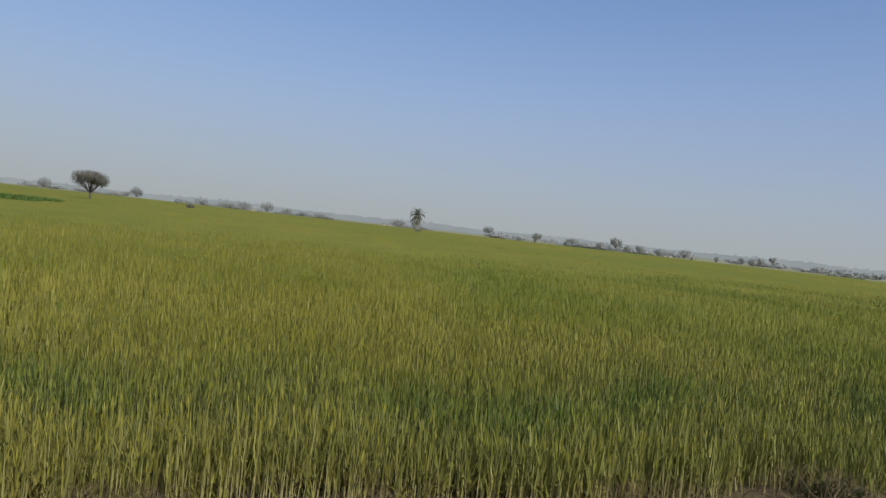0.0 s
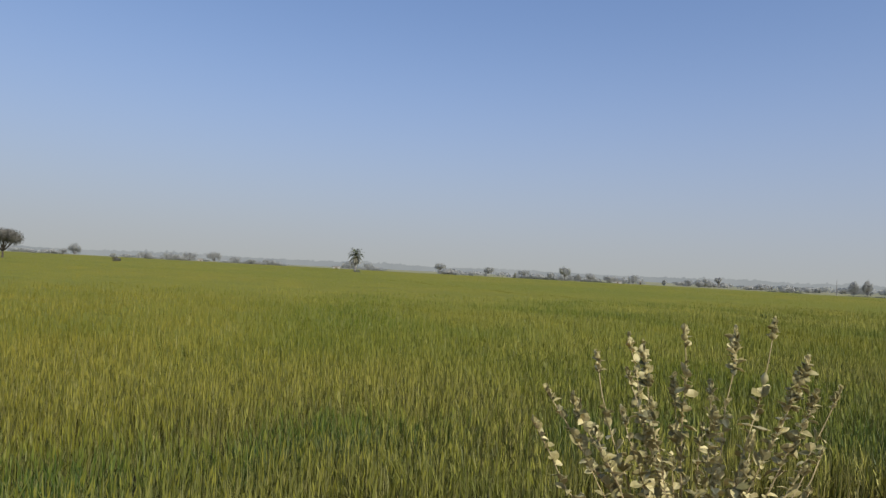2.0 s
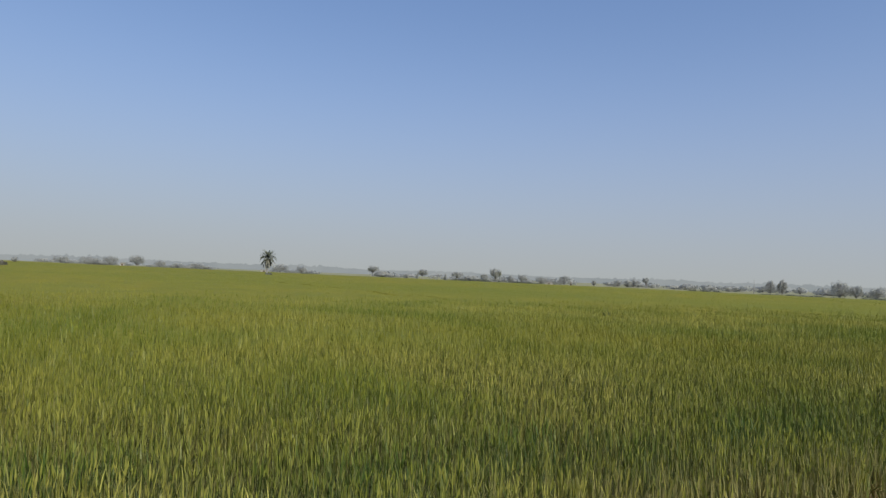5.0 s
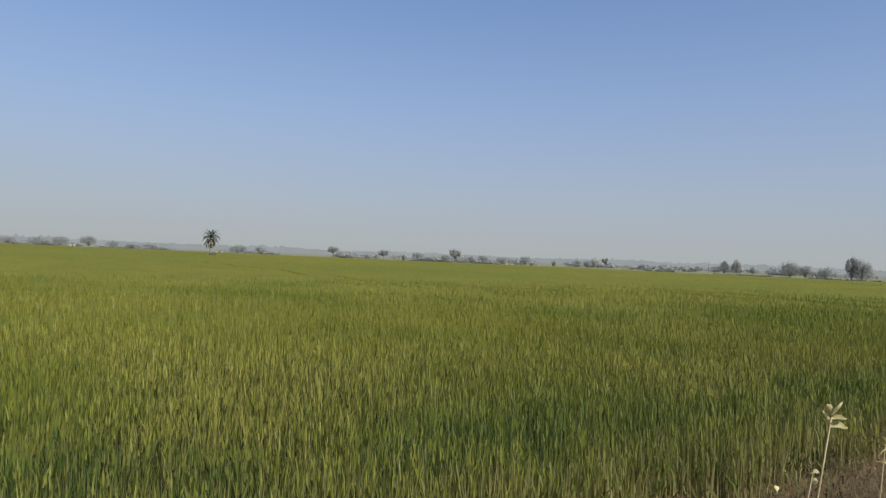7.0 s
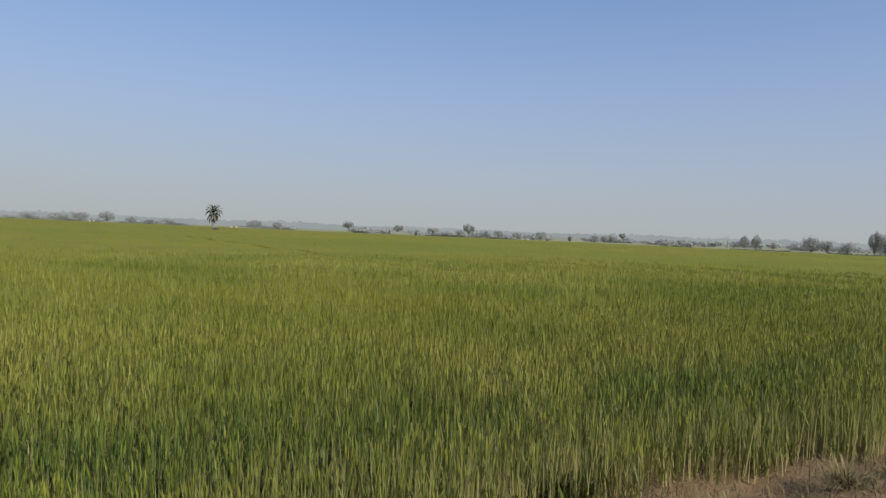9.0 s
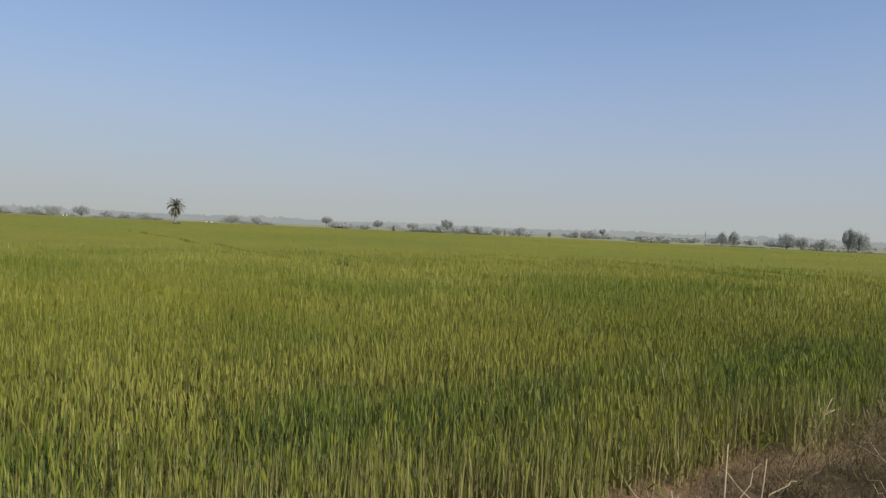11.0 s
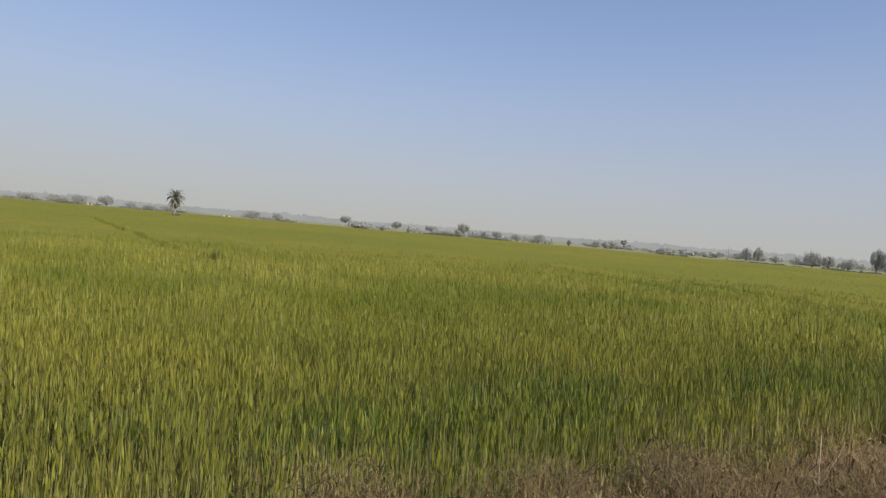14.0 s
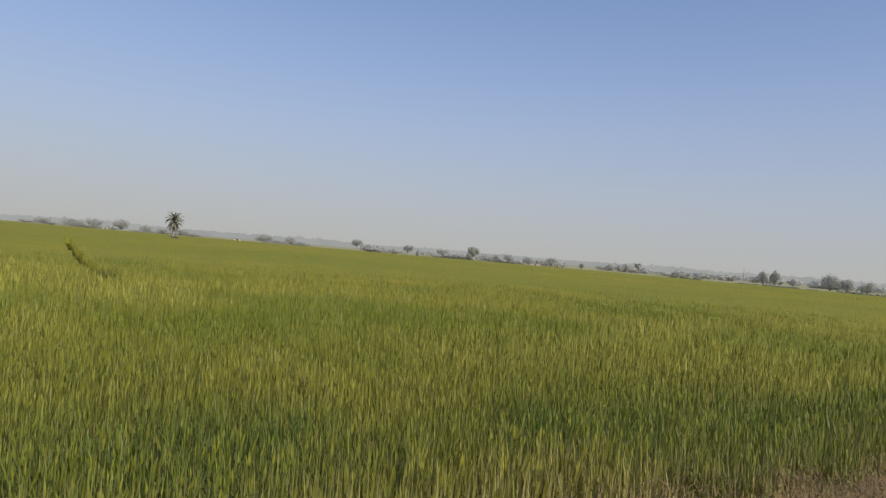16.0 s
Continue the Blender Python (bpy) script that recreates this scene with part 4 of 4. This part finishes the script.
# ---- trees ----
def crown_mesh(name, blobs, count, leaf, mat, seed, droop=0.4):
    """Many small leaf sprays spread through and over uneven blobs (centre, radii)."""
    r = np.random.default_rng(seed)
    share = np.array([s[0] * s[1] + s[0] * s[2] + s[1] * s[2] for _, s in blobs])
    which = r.choice(len(blobs), count, p=share / share.sum())
    c = np.array([p for p, _ in blobs])[which]
    s = np.array([q for _, q in blobs])[which]
    d = r.normal(0, 1, (count, 3))
    d /= np.linalg.norm(d, axis=1)[:, None]
    p = c + d * s * (r.random(count) ** 0.4)[:, None]
    out = d + r.normal(0, 0.3, (count, 3))
    a = np.cross(out, r.normal(0, 1, (count, 3)))
    a /= np.linalg.norm(a, axis=1)[:, None]
    t = np.cross(out, a)
    t /= np.linalg.norm(t, axis=1)[:, None]
    size = leaf * r.uniform(0.6, 1.4, count)[:, None]
    verts = np.stack([p - a * size, p + t * size * 0.55, p + a * size, p - t * size * 0.55], 1)
    tris = np.array([(0, 1, 2), (0, 2, 3)])
    b = Bunch(seed)
    b.put(verts, tris, 0, r.random(count), np.zeros((count, 4)))
    return b.mesh(name, [mat])


def tree(name, x, y, height, width, trunk_part, flat, seed, label, category, leaf_mat, bark, count, leaf, group=""):
    """A tapered trunk that forks into limbs, with a crown of uneven clumps on them; flat: depth of the crown against its width."""
    r = random.Random(seed)
    t = thing(name, pose(x, y, float(fall(x, y)) - 0.05), label, category, group)
    fork = Vector((r.uniform(-0.06, 0.06) * height, r.uniform(-0.04, 0.04) * height, trunk_part * height))
    girth = 0.035 * height
    line = bowed((0, 0, 0), fork, 0, 4, r, 0.012 * height)
    v, f = tube(line, [girth * (1 - 0.1 * k) for k in range(5)], 7)
    limbs = [(v, f)]
    blobs = []
    deep = (1 - trunk_part) * height if trunk_part < 0.2 else min((1 - trunk_part) * height, width * flat)
    mid = height - deep / 2
    n = 15 if width > 0.8 * height else 10
    for i in range(n):
        a = 2 * math.pi * (i + r.uniform(-0.3, 0.3)) / n
        reach = r.uniform(0.24, 0.36) * width if i % 3 else r.uniform(0.0, 0.16) * width
        c = Vector((math.cos(a) * reach, math.sin(a) * reach, mid + r.uniform(-0.16, 0.14) * deep + (0.08 * deep if i % 3 == 0 else 0)))
        k = r.uniform(0.75, 1.1)
        blobs.append((tuple(c), (0.19 * width * k, 0.19 * width * k, 0.36 * deep * r.uniform(0.8, 1.1))))
        limbs.append(tube(bowed(fork, c, -0.03 * height, 4, r, 0.015 * height), [girth * 0.55 * (1 - 0.2 * j) for j in range(5)], 5))
    apart = bark is BARK_MAT
    v, f = limbs[0] if apart else joined(limbs)
    trunk = part("trunk", tri_mesh("trunk", v, f, [bark], smooth=True), t)
    for v, f in limbs[1:] if apart else []:
        part("limb", tri_mesh("limb", v, f, [bark], smooth=True), trunk)
    part("crown", crown_mesh("crown", blobs, count, leaf, leaf_mat, seed), t)
    return t


def at_bearing(bearing, far, x0):
    """Plan position at a compass bearing (clockwise from +y) and distance from the point x0 of the walk."""
    a = radians(bearing)
    return x0 + far * math.sin(a), far * math.cos(a)


def date_palm(x, y, height, seed):
    r = random.Random(seed)
    t = thing("date_palm", pose(x, y, 0), "young date palm with arching fronds and a hanging dead skirt", "palm tree")
    heart = Vector((0.03, 0, 0.66 * height))
    rings = [(r.uniform(-0.02, 0.02), r.uniform(-0.02, 0.02), heart.z * k / 12) for k in range(13)]
    v, f = tube(rings, [0.145 - 0.003 * k + (0.015 if k % 2 else 0) for k in range(13)], 8)
    part("trunk", tri_mesh("trunk", v, f, [FAR_BARK_MAT]), t)
    for i in range(50):
        a = 2.399963 * i
        dead = i >= 34
        rise = 1.5 - 1.35 * (i / 34) if not dead else -0.3 - 0.95 * (i - 34) / 16
        length = height * (0.29 + 0.05 * r.random()) if not dead else height * r.uniform(0.28, 0.36)
        b = Bunch(seed * 100 + i)
        n = 40
        p, ang, line = heart.copy(), rise, []
        for k in range(13):
            line.append(tuple(p))
            p = p + Vector((math.cos(a) * math.cos(ang), math.sin(a) * math.cos(ang), math.sin(ang))) * (length / 12)
            ang -= (0.8 + 1.1 * i / 34 if not dead else 0.8) / 12
        v, f = tube(line, [0.016 - 0.001 * k for k in range(13)], 4)
        b.put(np.array(v)[None], np.array(f), 0, np.array([0.4]), np.zeros((1, len(v))))
        u = np.linspace(0.15, 1.0, n)
        pts = np.stack([np.interp(u * 12, range(13), [q[j] for q in line]) for j in range(3)], -1)
        for s in (-1, 1):
            b.blades(pts, a + s * (0.9 + 0.1 * b.rng.normal(0, 1, n)), 0.30 * height / 4 * np.sin(0.35 + 2.4 * u) * b.rng.uniform(0.85, 1.1, n), np.full(n, 0.09),
                     np.full(n, 1.1 if not dead else 2.2), np.full(n, 0.7), 2, 0, b.rng.random(n))
        part("frond", b.mesh("frond", [PALM_DRY_MAT if dead else PALM_MAT]), t, "dead hanging frond" if dead else "")
    return t


date_palm(PALM[0], PALM[1], PALM[2], 5)
tree("low_bush", PALM[0] + 0.2, PALM[1] - 0.5, 0.95, 1.5, 0.1, 0.6, 13, "low dark bush at the foot of the palm", "bush", HEDGE_MAT, BARK_MAT, 900, 0.06)
tree("thorn_tree", ACACIA[0], ACACIA[1], 4.2, 5.0, 0.32, 0.46, 11, "umbrella-shaped thorn tree with a forked dark trunk", "tree", THORN_LEAF_MAT, BARK_MAT, 9000, 0.07)
tree("round_bush", BUSH_B[0], BUSH_B[1], 1.3, 1.4, 0.12, 0.9, 12, "small round dark bush standing in the field", "bush", THORN_LEAF_MAT, BARK_MAT, 900, 0.07)

PIXEL_SPAN = 0.000862  # the breadth that one pixel of the far list spans per metre of distance
# bearing, distance, breadth and height in pixels of the camera's view, trunk share, crown depth
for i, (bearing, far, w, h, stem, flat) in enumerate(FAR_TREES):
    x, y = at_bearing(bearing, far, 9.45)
    high, wide = h * PIXEL_SPAN * far + 0.6 - 0.65 * float(fall(x, y)), w * PIXEL_SPAN * far
    tree("far_tree", x, y, high, wide, stem, flat, 200 + i, FAR_LABELS[0 if w > 1.5 * h else 1], "tree", HAZED_LEAF_MAT, FAR_BARK_MAT, 3400, 0.029 * max(high, 0.6 * wide), "far trees")


def hedge(bearing_a, bearing_b, ends, high, seed, label, mat, name="hedge"):
    """A ragged line of scrub between two bearings."""
    r = random.Random(seed)
    xa, ya = at_bearing(bearing_a, ends[0], 9.45)
    xb, yb = at_bearing(bearing_b, ends[1], 9.45)
    run = math.hypot(xb - xa, yb - ya)
    blobs = []
    for k in range(int(run / high / 0.8) + 2):
        u = r.random()
        s = high * r.uniform(0.5, 1.0)
        px, py = xa + (xb - xa) * u, ya + (yb - ya) * u
        blobs.append(((px, py, s * 0.5 + float(fall(px, py))), (high * r.uniform(0.9, 2.0), high * 0.8, s * 0.5)))
    ob = new(name, crown_mesh(name, blobs, int(110 * len(blobs)), high * 0.16, mat, seed))
    return tagged(ob, label, "hedge", kind="stuff")


for i, (a, b, far, high) in enumerate(HEDGES):
    hedge(a, b, far, high, 300 + i, "ragged dark line of scrub on the field boundary", HEDGE_MAT)


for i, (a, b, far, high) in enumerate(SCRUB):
    hedge(a, b, (far, far), high + (1.9 if a > 18 else 0.0), 400 + i, "grey belt of low scrub and trees, paled by painted haze, beyond the field", HAZED_LEAF_MAT, "scrub_belt")


def skyline(far, seed):
    """The outline of woods and villages on the horizon, all round the view."""
    turns = np.radians(np.arange(-40, 92, 0.12))
    x = turns * far
    bumps = np.abs(drift_noise(x, 0 * x, 90, seed)) * 1.2 + np.abs(drift_noise(x, 0 * x, 14, seed + 1)) * 2.0 + np.random.default_rng(seed).uniform(0, 1.4, len(x))
    top = 4.5 + 1.3 * bumps * np.clip(0.75 + 0.5 * drift_noise(x, 0 * x, 260, seed + 2), 0.25, 1.4)
    ring = np.stack([10 + np.sin(turns) * far, np.cos(turns) * far], -1)
    verts = np.concatenate([np.column_stack([ring, np.full(len(x), -8.0)]), np.column_stack([ring, top])])
    n = len(x)
    a = np.arange(n - 1)
    tris = np.concatenate([np.stack([a, a + 1, a + n + 1], -1), np.stack([a, a + n + 1, a + n], -1)])
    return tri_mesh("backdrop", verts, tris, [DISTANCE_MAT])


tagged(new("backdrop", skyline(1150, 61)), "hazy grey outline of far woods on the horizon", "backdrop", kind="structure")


# ---- small farm buildings ----
def box_bm(bm, x0, x1, y0, y1, z0, z1):
    made = bmesh.ops.create_cube(bm, size=1)["verts"]
    bmesh.ops.transform(bm, matrix=Matrix.Translation(((x0 + x1) / 2, (y0 + y1) / 2, (z0 + z1) / 2)) @ Matrix.Diagonal((x1 - x0, y1 - y0, z1 - z0, 1)), verts=made)


def block_part(name, boxes, mat, parent, label="", bevel=0.03):
    bm = bmesh.new()
    for q in boxes:
        box_bm(bm, *q)
    bmesh.ops.bevel(bm, geom=list(bm.edges), offset=bevel, segments=1, affect="EDGES")
    me = bpy.data.meshes.new(name)
    bm.to_mesh(me)
    bm.free()
    me.materials.append(mat)
    return part(name, me, parent, label)


def farm_hut(bearing, far, wide, high, label):
    x, y = at_bearing(bearing, far, 9.45)
    hut = thing("farm_hut", pose(x, y, float(fall(x, y)), 0, 0, -bearing), label, "farm building", "far farm buildings")
    w, d, door = wide / 2, 2.2, 0.5
    block_part("wall", [(-w, -door, -d, -d + 0.25, 0, high), (door, w, -d, -d + 0.25, 0, high), (-door, door, -d, -d + 0.25, min(2.0, 0.8 * high), high)], PLASTER_MAT, hut)
    block_part("wall", [(-w, w, d - 0.25, d, 0, high)], PLASTER_MAT, hut)
    block_part("wall", [(-w, -w + 0.25, -d + 0.25, d - 0.25, 0, high)], PLASTER_MAT, hut)
    block_part("wall", [(w - 0.25, w, -d + 0.25, d - 0.25, 0, high)], PLASTER_MAT, hut)
    block_part("roof", [(-w - 0.2, w + 0.2, -d - 0.2, d + 0.2, high, high + 0.2)], MUD_MAT, hut)
    block_part("door", [(-door, door, -d + 0.1, -d + 0.16, 0.02, min(2.0, 0.8 * high) - 0.01)], DOOR_MAT, hut, bevel=0.01)
    return hut


def radio_mast(bearing, far, high):
    """A thin guyed pole with a short whip on its top."""
    x, y = at_bearing(bearing, far, 20.9)
    mast = thing("radio_mast", pose(x, y, float(fall(x, y)) - 0.1), "thin grey radio mast beyond the field", "mast")
    v, f = tube([(0, 0, high * k / 6) for k in range(7)], [0.24 - 0.02 * k for k in range(7)], 8)
    part("pole", tri_mesh("pole", v, f, [FAR_BARK_MAT], smooth=True), mast)
    v, f = tube([(0, 0, high), (0, 0, high * 1.06), (0, 0, high * 1.12)], [0.07, 0.06, 0.04], 6)
    part("whip", tri_mesh("whip", v, f, [FAR_BARK_MAT], smooth=True), mast)
    block_part("foot", [(-0.5, 0.5, -0.5, 0.5, 0, 0.5)], PLASTER_MAT, mast)
    return mast


radio_mast(51.3, 430, 8.6)
for bearing, far, wide, high in HUTS:
    farm_hut(bearing, far, wide, high, "small whitewashed farm building with a flat mud roof among far trees")
